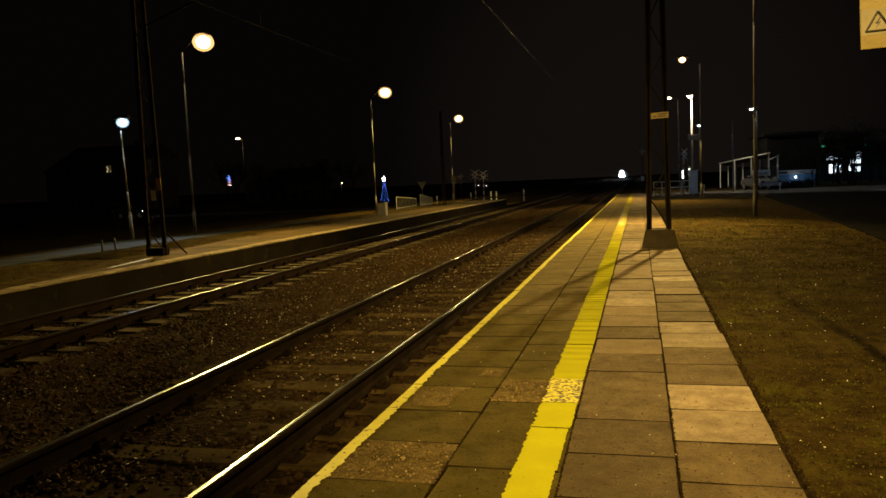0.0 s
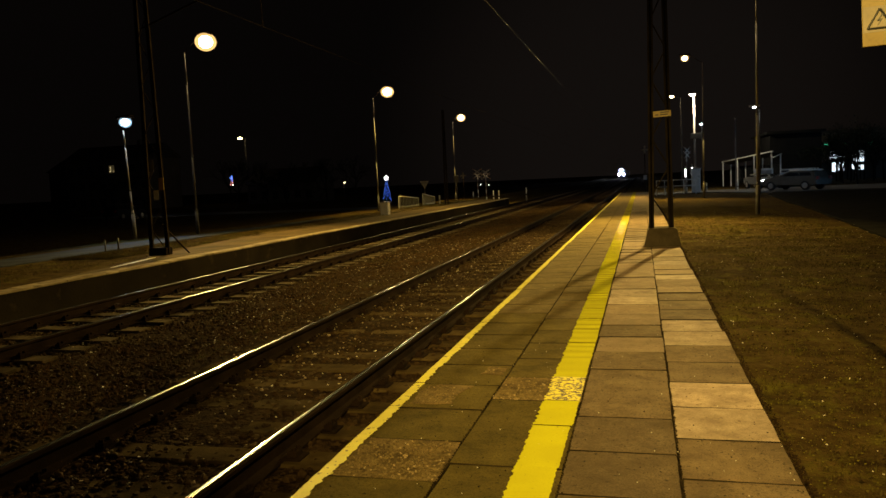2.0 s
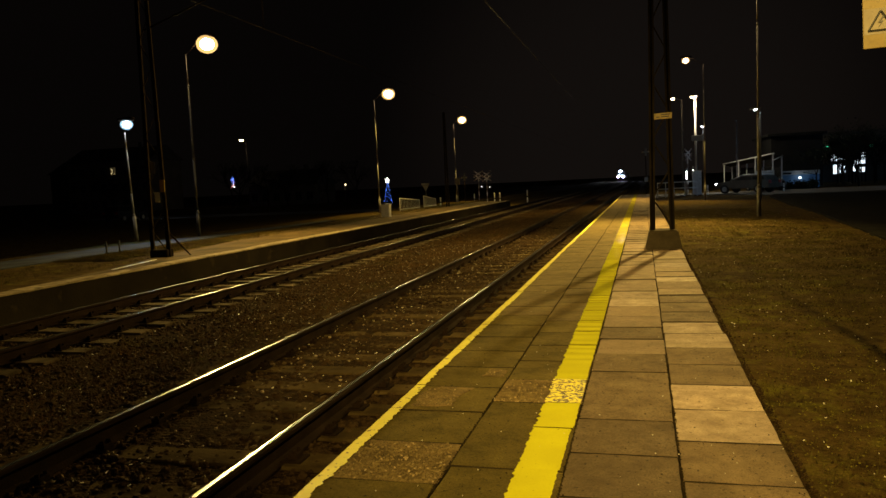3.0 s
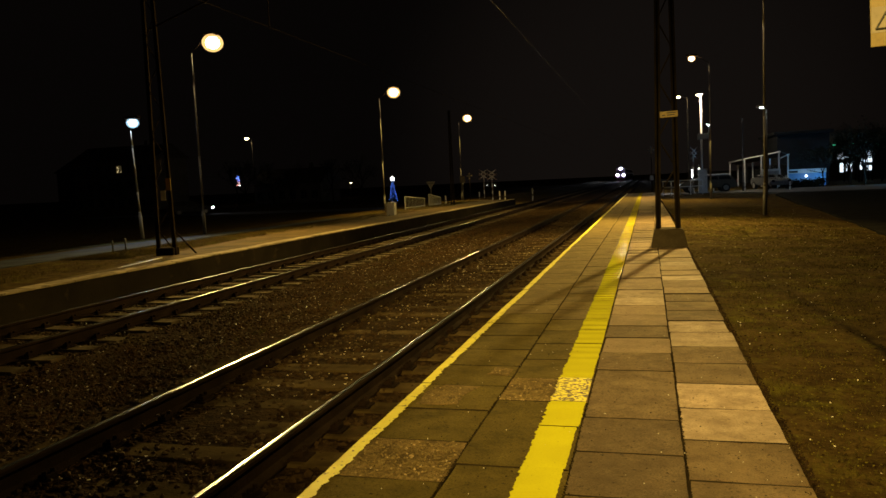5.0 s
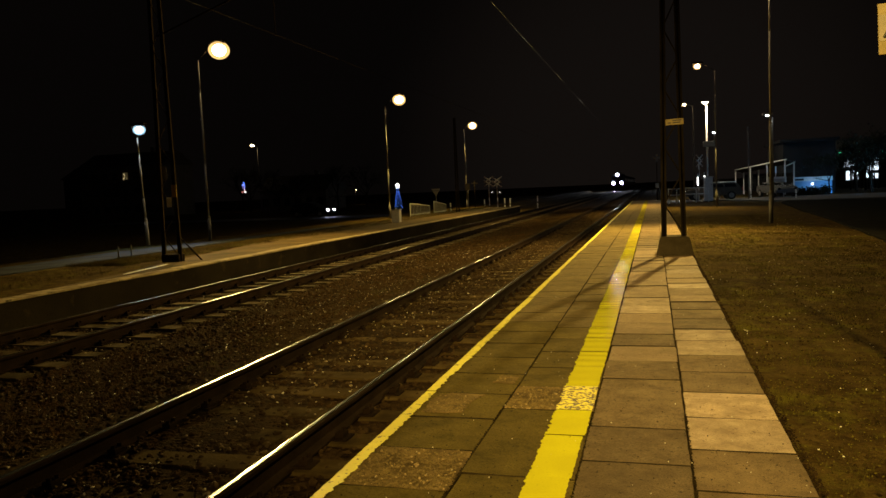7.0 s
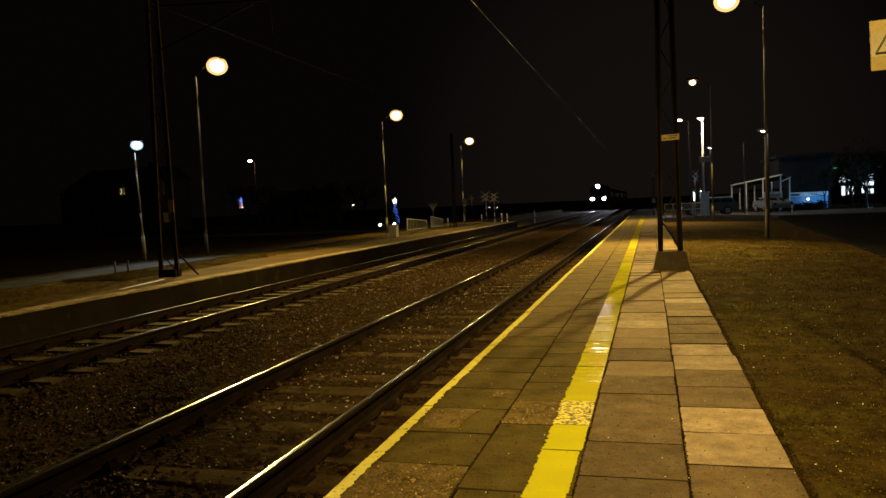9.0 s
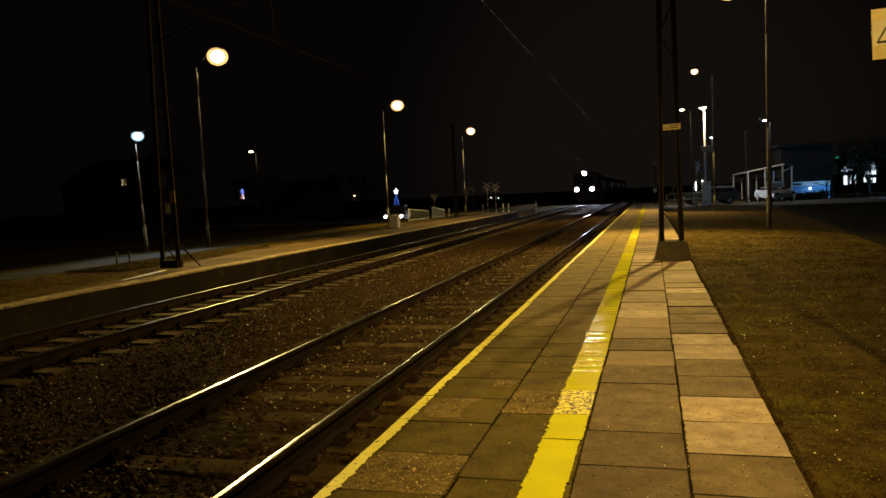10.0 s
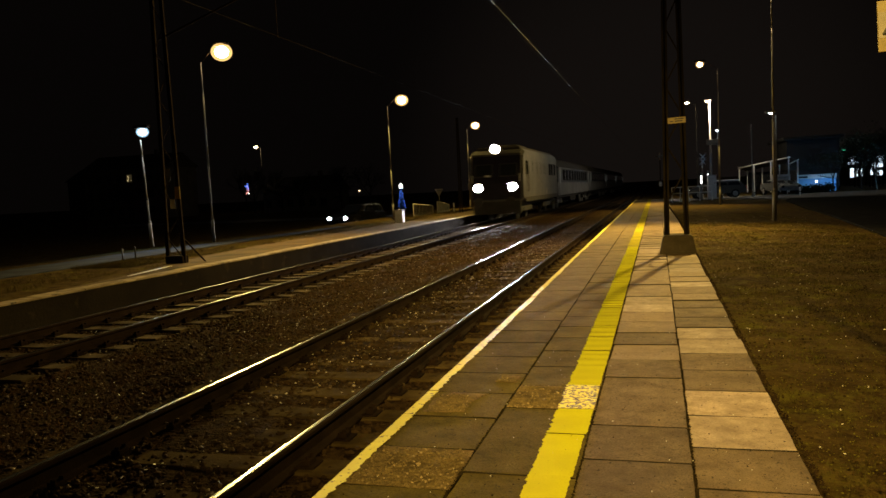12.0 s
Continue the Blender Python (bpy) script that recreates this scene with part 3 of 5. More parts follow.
# ---- far platform ----
def build_far_platform():
    pf = thing("platform_2", "opposite platform with sandy surface and dark concrete wall", "platform", kind="structure")
    bm = bmesh.new()
    box(bm, -14.1, -10.0, -10, 57.2, -0.6, -0.075)
    part("platform_surface", bm, M_GRASS, pf, "patchy turf on the platform")
    bm = bmesh.new()
    prism(bm, [(-10.0, -10), (-10.0, 57.15), (-13.9, 57.15), (-13.8, 36), (-13.5, 28), (-12.7, 22), (-12.0, 18.5), (-11.7, 16), (-10.85, 13), (-10.42, 10), (-10.33, -10)], -0.09, -0.066, "z")
    part("sand_strip", bm, M_PLAT, pf, "trodden sandy strip")
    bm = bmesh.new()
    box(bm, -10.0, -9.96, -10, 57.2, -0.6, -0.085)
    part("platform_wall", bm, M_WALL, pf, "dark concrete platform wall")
    bm = bmesh.new()
    box(bm, -0.3, 0.045, -0.497, 0.497, -0.02, 0.015, 0.006)
    me = mesh_of("edge_block", bm, M_EDGE)
    for k in range(67):
        shared("edge_block", me, pf, pose(-9.99 + random.uniform(-0.01, 0.01), -9.5 + k, -0.06 + random.uniform(-0.008, 0.008), 0, random.uniform(-1, 1), 0))
    # white strip that imitates a bright reflection on the wet surface
    bm = bmesh.new()
    for i in range(14):
        a, b = i / 14, (i + 1) / 14
        w = 0.035 * math.sin(math.pi * (a + b) / 2) + 0.01
        p, q = Vector((-10.72, 13.1)).lerp(Vector((-11.14, 15.1)), a), Vector((-10.72, 13.1)).lerp(Vector((-11.14, 15.1)), b)
        box(bm, min(p.x, q.x) - w / 2, max(p.x, q.x) + w / 2, p.y, q.y, -0.064, -0.058)
    part("white_strip", bm, M_GLINT, pf, "white strip painted for a wet glint")
    bm = bmesh.new()
    prism(bm, [(-16.1, 8), (-14.5, 8), (-14.55, 16), (-14.7, 21), (-14.6, 34), (-15.2, 34), (-15.7, 26), (-16.5, 20)], -0.13, -0.095, "z")
    setting("pavement", bm, M_PATH, "pale paved footpath behind the platform", "path")


build_far_platform()

# ---- asphalt at the right, crossing road ----
def yard_road(name, outline, z, material, label):
    """A sheet of asphalt that sinks with the yard."""
    bm = bmesh.new()
    prism(bm, outline, -0.3, z, "z")
    for y in (28, 56):
        bmesh.ops.bisect_plane(bm, geom=bm.verts[:] + bm.edges[:] + bm.faces[:], plane_co=(0, y, 0), plane_no=(0, 1, 0))
    for v in bm.verts:
        v.co.z += yard_drop(v.co.y)
    setting(name, bm, material, label, "road")


# asphalt in two tones: near-black where unlit, paler along the lit road
yard_road("road", [(4.0, 6), (4.54, 16.4), (5.08, 22.3), (5.98, 33.8), (7.6, 50), (8.6, 54.6), (16, 48), (40, 44), (40, 6)], -0.035, M_UNLITASPHALT, "asphalt yard beside the turf, darkened as unlit")
yard_road("road_2", [(0.9, 58.6), (4.6, 61.2), (8.8, 55.2), (40, 45), (40, 66), (-1.2, 66), (-1.2, 58.6)], -0.03, surf("asphalt made paler as lit", (0.10, 0.10, 0.10), (0.075, 0.075, 0.075), 0.85, scale=1, fine=30, bump=0.3), "grey asphalt road to the level crossing")
bm = bmesh.new()
prism(bm, [(-10.2, 59.5), (-10.2, 66), (-60, 74), (-60, 67), (-22.5, 61), (-21.5, 30), (-17.6, 30), (-17.5, 59.5)], -0.85, -0.665, "z")
setting("road_3", bm, M_WET, "wet dark asphalt street behind the platform", "road")


# ---- street lamps ----
def street_lamp(x, y, z, height, arm, label, heading=1, cool=False, power=1.0, bowl=0.38, base_r=0.048, lean=0.0, aim=None, cone=150, source=0.12, narrow=1.0):
    lamp = thing("street_lamp", label, "street lamp", pose(x, y, z, 0, lean, 0), "platform lamps")
    bm = bmesh.new()
    rod(bm, (0, 0, 0), (0, 0, 0.9), base_r * 1.3, n=14)
    rod(bm, (0, 0, 0.9), (0, 0, 1.0), base_r * 1.3, base_r * 0.8, n=14)
    rod(bm, (0, 0, 1.0), (0, 0, height * 0.42), base_r * 0.8, base_r * 0.75, n=14)
    rod(bm, (0, 0, height * 0.42), (0, 0, height * 0.80), base_r * 0.66, base_r * 0.6, n=12)
    rod(bm, (0, 0, height * 0.80), (0, 0, height - 0.25), base_r * 0.5, base_r * 0.45, n=12)
    part("pole", bm, M_PALE if cool else M_STEEL, lamp)
    for k, w in ((0.42, 0.9), (0.80, 0.72)):
        bm = bmesh.new()
        rod(bm, (0, 0, height * k - 0.03), (0, 0, height * k + 0.03), base_r * w, n=14)
        part("collar", bm, M_STEEL, lamp)
    bm = bmesh.new()
    rod(bm, (0, 0, height - 0.3), (heading * max(arm - 0.25, 0.02), 0, height + 0.06 + bowl * 0.62), base_r * 0.26, n=10)
    part("arm", bm, M_MAST, lamp)
    bm = bmesh.new()
    box(bm, heading * arm - 0.3, heading * arm + 0.3, -0.13, 0.13, height + 0.02 + bowl * 0.62, height + 0.14 + bowl * 0.62, 0.04)
    part("housing", bm, M_MAST, lamp)
    # oversized glowing shell round the bulb, in place of its halo
    bm = bmesh.new()
    ball(bm, (heading * arm, 0, height + 0.03), bowl, 20, 12, 0.85)
    bo = part("bowl", bm, M_COOLHALO if cool else M_HALO, lamp, "glowing shell for the lamp's halo")
    bo.visible_shadow = False
    bm = bmesh.new()
    ball(bm, (heading * arm, 0, height + 0.03), bowl * 0.66, 16, 10, 0.85)
    part("bulb", bm, M_COOLLAMP if cool else M_LAMP, bo, "glowing bulb")
    data = bpy.data.lights.new("street_light", "SPOT")
    data.color = COOL if cool else SODIUM
    data.energy = (COOL_WATTS if cool else SODIUM_WATTS) * power
    data.shadow_soft_size = source
    data.spot_size, data.spot_blend = radians(cone), 1.0
    at = (x + heading * arm, y, z + height - 0.45)
    new("street_light", data).matrix_basis = look(at, aim or (at[0], y + 0.01, z)) @ Matrix.Diagonal((narrow, 1, 1, 1))
    return lamp


STEEL_LAMP = "tall stepped steel platform lamp with glowing sodium bowl"
street_lamp(3.5, -6.0, -0.05, 7.2, 1.05, STEEL_LAMP, -1, power=7.6, aim=(-1.25, 9.8, 0), cone=42, source=0.36, narrow=0.72)
street_lamp(3.5, 25.0, -0.05, 7.35, 1.05, STEEL_LAMP, -1, power=7.0, aim=(-3.6, 15.6, 0), cone=126, narrow=0.64)
street_lamp(3.5, 45.7, -0.22, 8.04, 0.95, STEEL_LAMP, -1, bowl=0.21, power=3.4, aim=(-2.0, 42, 0), cone=118)
street_lamp(-16.0, 24.35, -0.14, 6.95, 0.9, STEEL_LAMP, power=4.2, aim=(-5.0, 18.3, 0), cone=140)
street_lamp(-15.07, 41.64, -0.14, 6.9, 0.9, STEEL_LAMP, power=1.6, aim=(-11, 40, 0), cone=140)
street_lamp(-15.4, 62.0, -0.45, 7.2, 0.75, STEEL_LAMP, power=1.2, aim=(-12, 57, 0), cone=140)
street_lamp(-18.0, 23.4, -0.14, 4.2, 0.12, "slender leaning lamp with cool white light by the path", cool=True, bowl=0.22, base_r=0.05, lean=-2.0, power=1.3, aim=(-15.9, 21.0, 0), cone=76)


# ---- catenary masts ----
def lattice_mast(x, y, z, width, label, turn=0, height=7.6, foundation=True, metal=None):
    mast = thing("catenary_mast", label, "railway mast", pose(x, y, z, 0, 0, turn))
    if foundation:
        bm = bmesh.new()
        v = box(bm, -0.37, 0.41, -0.4, 0.5, -0.3, 0.34)
        for q in v:
            if q.co.z > 0.3:
                q.co.x *= 0.66
                q.co.y *= 0.7
        bmesh.ops.bevel(bm, geom=list(bm.edges), offset=0.02, segments=2, affect="EDGES")
        part("foundation", bm, M_FOOTING, mast, "dark concrete foundation block")
    z0 = 0.3 if foundation else 0.0
    for s in (-1, 1):
        bm = bmesh.new()
        w0, w1 = width / 2, width / 2 * 0.5
        for (a, b, t) in ((0, 0.012, 0.1), (0, 0.05, 0.012)):
            v = box(bm, -b, b, -t / 2 - (0.044 if t < 0.05 else 0), t / 2 - (0.044 if t < 0.05 else 0), z0, height)
            for q in v:
                k = (q.co.z - z0) / (height - z0)
                q.co.x += s * (w0 + (w1 - w0) * k)
        part("leg", bm, metal or M_MAST, mast)
    steps = 13
    for k in range(steps):
        za, zb = z0 + 0.1 + (height - z0 - 0.2) * k / steps, z0 + 0.1 + (height - z0 - 0.2) * (k + 1) / steps
        s = 1 if k % 2 else -1
        wa, wb = width / 2 * (1 - 0.5 * za / height), width / 2 * (1 - 0.5 * zb / height)
        bm = bmesh.new()
        rod(bm, (-s * wa, -0.03, za), (s * wb, -0.03, zb), 0.014, n=5)
        part("brace", bm, metal or M_MAST, mast)
    return mast


right_mast = lattice_mast(0.35, 14.75, 0.0, 0.36, "dark lattice catenary mast on a concrete block in the platform", metal=M_MASTGREY)
left_mast = lattice_mast(-11.5, 15.85, -0.08, 0.46, "dark lattice catenary mast on the opposite platform", foundation=False)
bm = bmesh.new()
box(bm, -0.25, 0.25, -0.13, 0.13, -0.02, 0.2, 0.03)
part("foundation", bm, M_MAST, left_mast, "dark base block")
for s, zz in ((0.62, 0.75),):
    bm = bmesh.new()
    rod(bm, (0.1, 0, zz), (s, 0.3, 0), 0.02, n=6)
    part("stay", bm, M_MAST, left_mast)
for px_, z0, z1, m_ in ((0.06, 1.36, 1.6, M_WHITE), (-0.02, 2.05, 2.35, M_STEEL), (0.22, 1.6, 1.9, M_PLATE)):
    bm = bmesh.new()
    box(bm, px_ - 0.07, px_ + 0.07, -0.09, -0.08, z0, z1, 0.002)
    part("plate", bm, m_, left_mast, "small sign plate")
bm = bmesh.new()
box(bm, -0.045, 0.275, -0.095, -0.085, 2.42, 2.53, 0.002, pose(0, 0, 0, 0, -1.5, 0))
pl = part("plate", bm, M_PLATE, right_mast, "small yellow plate with faded writing")
bm = bmesh.new()
for a, b, z in ((-0.01, 0.05, 2.45), (0.08, 0.24, 2.49), (0.08, 0.22, 2.45)):
    box(bm, a, b, -0.098, -0.096, z, z + 0.02, 0, pose(0, 0, 0, 0, -1.5, 0))
part("writing", bm, M_BLACK, pl, "dark bars of unreadable writing")


def bracket(mast, reach, z_top):
    bm = bmesh.new()
    rod(bm, (0, 0, z_top), (reach, 0, z_top - 0.2), 0.025, n=8)
    rod(bm, (0, 0, z_top - 1.1), (reach * 0.85, 0, z_top - 0.25), 0.025, n=8)
    part("bracket", bm, M_MAST, mast)
    bm = bmesh.new()
    rod(bm, (reach, 0, z_top - 0.2), (reach, 0, 5.2), 0.012, n=6)
    part("dropper", bm, M_MAST, mast)


bracket(right_mast, -3.52, 6.6)
bracket(left_mast, 3.17, 6.6)


def wire(x, z, label, metal):
    bm = bmesh.new()
    rod(bm, (x, -20, z), (x, 420, z), 0.0055, n=8, caps=False)
    tagged(new("contact_wire", mesh_of("contact_wire", bm, metal)), label, "overhead wire")


wire(-3.17, 5.26, "thin copper contact wire over the track", M_WIRE)
# near-black, so that this wire hardly shows against the sky
wire(-8.33, 5.15, "thin near-black contact wire over the track", M_WALL)


# ---- warning sign on its post, close by ----
def warning_sign():
    sg = thing("warning_sign", "yellow high voltage warning plate with a black triangle", "sign", pose(1.38, 5.0, -0.05))
    bm = bmesh.new()
    rod(bm, (0.42, 0.06, -0.2), (0.42, 0.06, 2.9), 0.045, n=12)
    part("post", bm, M_MAST, sg)
    bm = bmesh.new()
    rod(bm, (0.42, 0.05, 2.3), (0.0, 0.02, 2.3), 0.012, n=6)
    rod(bm, (0.42, 0.05, 1.95), (0.0, 0.02, 2.14), 0.006, n=6)
    part("bracket", bm, M_MAST, sg)
    bm = bmesh.new()
    box(bm, -0.035, 0.185, -0.004, 0.004, 2.12, 2.415, 0.003, pose(0, 0, 0, 0, -1.5, 0))
    pl = part("plate", bm, M_SIGN, sg)
    bm = bmesh.new()
    box(bm, -0.031, 0.181, -0.0056, -0.0041, 2.2, 2.35, 0, pose(0, 0, 0, 0, -1.5, 0))
    part("field", bm, M_CREAM, pl, "faded cream field behind the triangle")
    bm = bmesh.new()
    for a, b in (((-0.065, 2.22), (0.07, 2.224)), ((0.07, 2.224), (-0.002, 2.334)), ((-0.002, 2.334), (-0.065, 2.22))):
        rod(bm, (a[0], -0.009, a[1]), (b[0], -0.009, b[1]), 0.006, n=6)
    part("triangle", bm, M_BLACK, pl, "black outlined triangle")
    bm = bmesh.new()
    prism(bm, [(0.010, 2.304), (-0.014, 2.266), (0.002, 2.267), (-0.014, 2.234), (0.016, 2.276), (-0.001, 2.275), (0.02, 2.301)], -0.013, -0.006, "y")
    part("lightning_bolt", bm, M_BLACK, pl, "black lightning bolt")


warning_sign()


# ---- train ----
def locomotive():
    lo = thing("locomotive", "grey railway locomotive with three bright headlights", "locomotive", pose(-8.33, 386, -0.37))
    L = 14.6
    bm = bmesh.new()
    side = [(0.0, 1.05), (0.0, 2.0), (0.35, 3.55), (0.9, 3.85), (L - 0.9, 3.85), (L - 0.35, 3.55), (L, 2.0), (L, 1.05)]
    prism(bm, side, -1.46, 1.46, "x")
    bmesh.ops.bevel(bm, geom=[e for e in bm.edges], offset=0.12, segments=3, affect="EDGES")
    body = part("body", bm, M_LOCO, lo)
    bm = bmesh.new()
    prism(bm, [(-0.02, 1.15), (-0.02, 2.0), (0.32, 3.5), (0.4, 3.5), (0.1, 1.15)], -1.33, 1.33, "x")
    face = part("face", bm, M_LOCOFACE, lo, "dark blue front face")
    for s in (-1, 1):
        bm = bmesh.new()
        m = Matrix.Translation((s * 0.68, 0.13, 2.72)) @ pose(0, 0, 0, -12.7, 0, 0)
        box(bm, -0.5, 0.5, -0.03, 0.03, -0.36, 0.36, 0.02, m)
        fr = part("windscreen_frame", bm, M_BLACK, body, "black windscreen frame")
        bm = bmesh.new()
        box(bm, -0.43, 0.43, -0.04, 0.0, -0.30, 0.30, 0.02, m)
        part("windscreen", bm, M_GLASS, fr, "dark glass")
        bm = bmesh.new()
        tube(bm, (s * 0.95, 0.05, 1.8), (s * 0.95, -0.28, 1.8), 0.235, 0.215)
        hous = part("headlight_housing", bm, M_GREY, body)
        bm = bmesh.new()
        rod(bm, (s * 0.95, 0.0, 1.8), (s * 0.95, -0.07, 1.8), 0.21, n=28)
        part("headlight", bm, M_HEAD, hous, "dazzling white headlight")
        bm = bmesh.new()
        rod(bm, (s * 0.87, 0.1, 1.05), (s * 0.87, -0.5, 1.05), 0.09, n=12)
        rod(bm, (s * 0.87, -0.5, 1.05), (s * 0.87, -0.56, 1.05), 0.24, n=20)
        part("buffer", bm, M_UNDER, lo)
        bm = bmesh.new()
        rod(bm, (s * 1.3, -0.06, 2.1), (s * 1.3, 0.0, 2.5), 0.022, n=8)
        rod(bm, (s * 1.3, -0.06, 2.1), (s * 1.3, 0.06, 2.1), 0.018, n=8)
        part("corner_rail", bm, M_WHITE, body, "white corner handrail")
        bm = bmesh.new()
        rod(bm, (s * 1.5, 1.2, 1.5), (s * 1.5, 1.2, 2.9), 0.02, n=6)
        rod(bm, (s * 1.5, 1.75, 1.5), (s * 1.5, 1.75, 2.9), 0.02, n=6)
        part("handrail", bm, M_CHROME, body)
        for yy in (1.15, 10.2, 11.3, 12.6):
            bm = bmesh.new()
            box(bm, s * 1.455, s * 1.475, yy, yy + 0.75, 2.45, 3.2, 0.005)
            part("side_window", bm, M_GLASS, body, "dark side window")
        for yy in (3.4, 5.0, 6.6, 8.2):
            bm = bmesh.new()
            for k in range(9):
                box(bm, s * 1.45, s * 1.48, yy, yy + 1.2, 2.5 + 0.08 * k, 2.55 + 0.08 * k)
            part("louvre", bm, M_LOCO, body)
        bm = bmesh.new()
        box(bm, s * 1.44, s * 1.475, 0.8, L - 0.8, 0.95, 1.2, 0.01)
        part("sill", bm, M_UNDER, body)
    bm = bmesh.new()
    tube(bm, (0, 0.7, 3.86), (0, 0.05, 3.86), 0.235, 0.215)
    rod(bm, (0, 0.31, 3.86), (0, 0.69, 3.86), 0.22, n=24)
    hous = part("headlight_housing", bm, M_GREY, body)
    bm = bmesh.new()
    rod(bm, (0, 0.3, 3.86), (0, 0.24, 3.86), 0.21, n=28)
    part("headlight", bm, M_HEAD, hous, "dazzling white headlight")
    bm = bmesh.new()
    box(bm, -0.62, -0.3, -0.015, 0.02, 2.38, 2.47, 0.004, pose(0, 0.03, 0, 0, 0, 0))
    part("plate", bm, M_WHITE, face, "small white plate under the windscreen")
    bm = bmesh.new()
    box(bm, -1.3, 1.3, 0.05, 0.35, 0.35, 1.05, 0.05)
    part("buffer_beam", bm, M_UNDER, lo)
    bm = bmesh.new()
    box(bm, -1.2, 1.2, 1.0, 13.6, 3.85, 4.0, 0.05)
    box(bm, -0.7, 0.7, 3.0, 6.0, 4.0, 4.2, 0.05)
    part("roof_gear", bm, M_ROOF, body)
    bm = bmesh.new()
    box(bm, -1.2, 1.2, 0.6, L - 0.6, 0.75, 1.05, 0.02)
    part("underframe", bm, M_UNDER, lo)
    for yc in (3.2, 11.4):
        bogie(lo, yc, 1.5)
    return lo


def bogie(parent, yc, half, tread=None):
    bm = bmesh.new()
    for s in (-1, 1):
        box(bm, s * 1.05 - 0.06, s * 1.05 + 0.06, yc - half - 0.4, yc + half + 0.4, 0.42, 0.72, 0.03)
    box(bm, -1.0, 1.0, yc - 0.25, yc + 0.25, 0.45, 0.75, 0.03)
    bg = part("bogie", bm, M_UNDER, parent)
    for dy in (-half * 0.85, half * 0.85):
        for s in (-1, 1):
            bm = bmesh.new()
            rod(bm, (s * 0.69, yc + dy, 0.5), (s * 0.82, yc + dy, 0.5), 0.5, n=28)
            rod(bm, (s * 0.82, yc + dy, 0.5), (s * 1.15, yc + dy, 0.5), 0.12, n=12)
            part("wheel", bm, tread or M_UNDER, bg)


def coach():
    co = thing("passenger_coach", "dark passenger coach with a pale lower band", "railway coach", pose(-8.33, 401.2, -0.37), "coaches of the train")
    L = 26.1
    bm = bmesh.new()
    prof = [(-1.42, 1.95), (-1.42, 3.0), (-1.25, 3.45), (-0.8, 3.72), (0, 3.82), (0.8, 3.72), (1.25, 3.45), (1.42, 3.0), (1.42, 1.95)]
    prism(bm, prof, 0.0, L, "y")
    body = part("upper_body", bm, M_COACHDARK, co)
    bm = bmesh.new()
    box(bm, -1.425, 1.425, 0, L, 1.0, 1.95, 0.02)
    part("lower_body", bm, M_COACHPALE, co, "pale grey lower band")
    bm = bmesh.new()
    prism(bm, [(-1.44, 3.02), (-1.27, 3.47), (-0.81, 3.75), (0, 3.85), (0.81, 3.75), (1.27, 3.47), (1.44, 3.02), (1.40, 3.02), (0, 3.75), (-1.40, 3.02)], 0.02, L - 0.02, "y")
    part("roof", bm, M_ROOF, co)
    for s in (-1, 1):
        for k in range(10):
            bm = bmesh.new()
            y = 2.9 + 2.05 * k
            box(bm, s * 1.41, s * 1.44, y, y + 1.4, 2.1, 2.95, 0.01)
            fr = part("window", bm, M_UNDER, body)
            bm = bmesh.new()
            box(bm, s * 1.435, s * 1.446, y + 0.06, y + 1.34, 2.16, 2.89, 0.003)
            part("pane", bm, M_GLASS, fr)
        for y in (0.7, L - 1.6):
            bm = bmesh.new()
            box(bm, s * 1.42, s * 1.45, y, y + 0.9, 1.0, 3.0, 0.01)
            dr = part("door", bm, M_COACHPALE, body, "pale entrance door")
            bm = bmesh.new()
            box(bm, s * 1.445, s * 1.456, y + 0.16, y + 0.74, 1.9, 2.9, 0.003)
            part("pane", bm, M_VESTIBULE, dr, "dimly lit door pane")
    bm = bmesh.new()
    box(bm, -1.25, 1.25, 0.3, L - 0.3, 0.8, 1.0, 0.02)
    box(bm, -1.2, 1.2, 9.5, 14.0, 0.45, 0.8, 0.05)
    part("underframe", bm, M_UNDER, co)
    for s in (-1, 1):
        bm = bmesh.new()
        rod(bm, (s * 1.45, 0.05, 3.05), (s * 1.45, L - 0.05, 3.05), 0.035, n=6)
        part("gutter", bm, M_COACHPALE, body, "pale roof gutter")
    for y0, y1 in ((-0.35, 0.0), (L, L + 0.35)):
        bm = bmesh.new()
        box(bm, -0.65, 0.65, y0, y1, 1.05, 3.2, 0.08)
        part("gangway", bm, M_RUBBER, co)
    bogie(co, 3.0, 1.25, M_GREY)
    bogie(co, L - 3.0, 1.25, M_GREY)
    return co


loco = locomotive()
coaches = [coach()]
for k in range(1, 4):
    coaches.append(copy_thing(coaches[0], pose(-8.33, 401.2 + 26.8 * k, -0.37)))


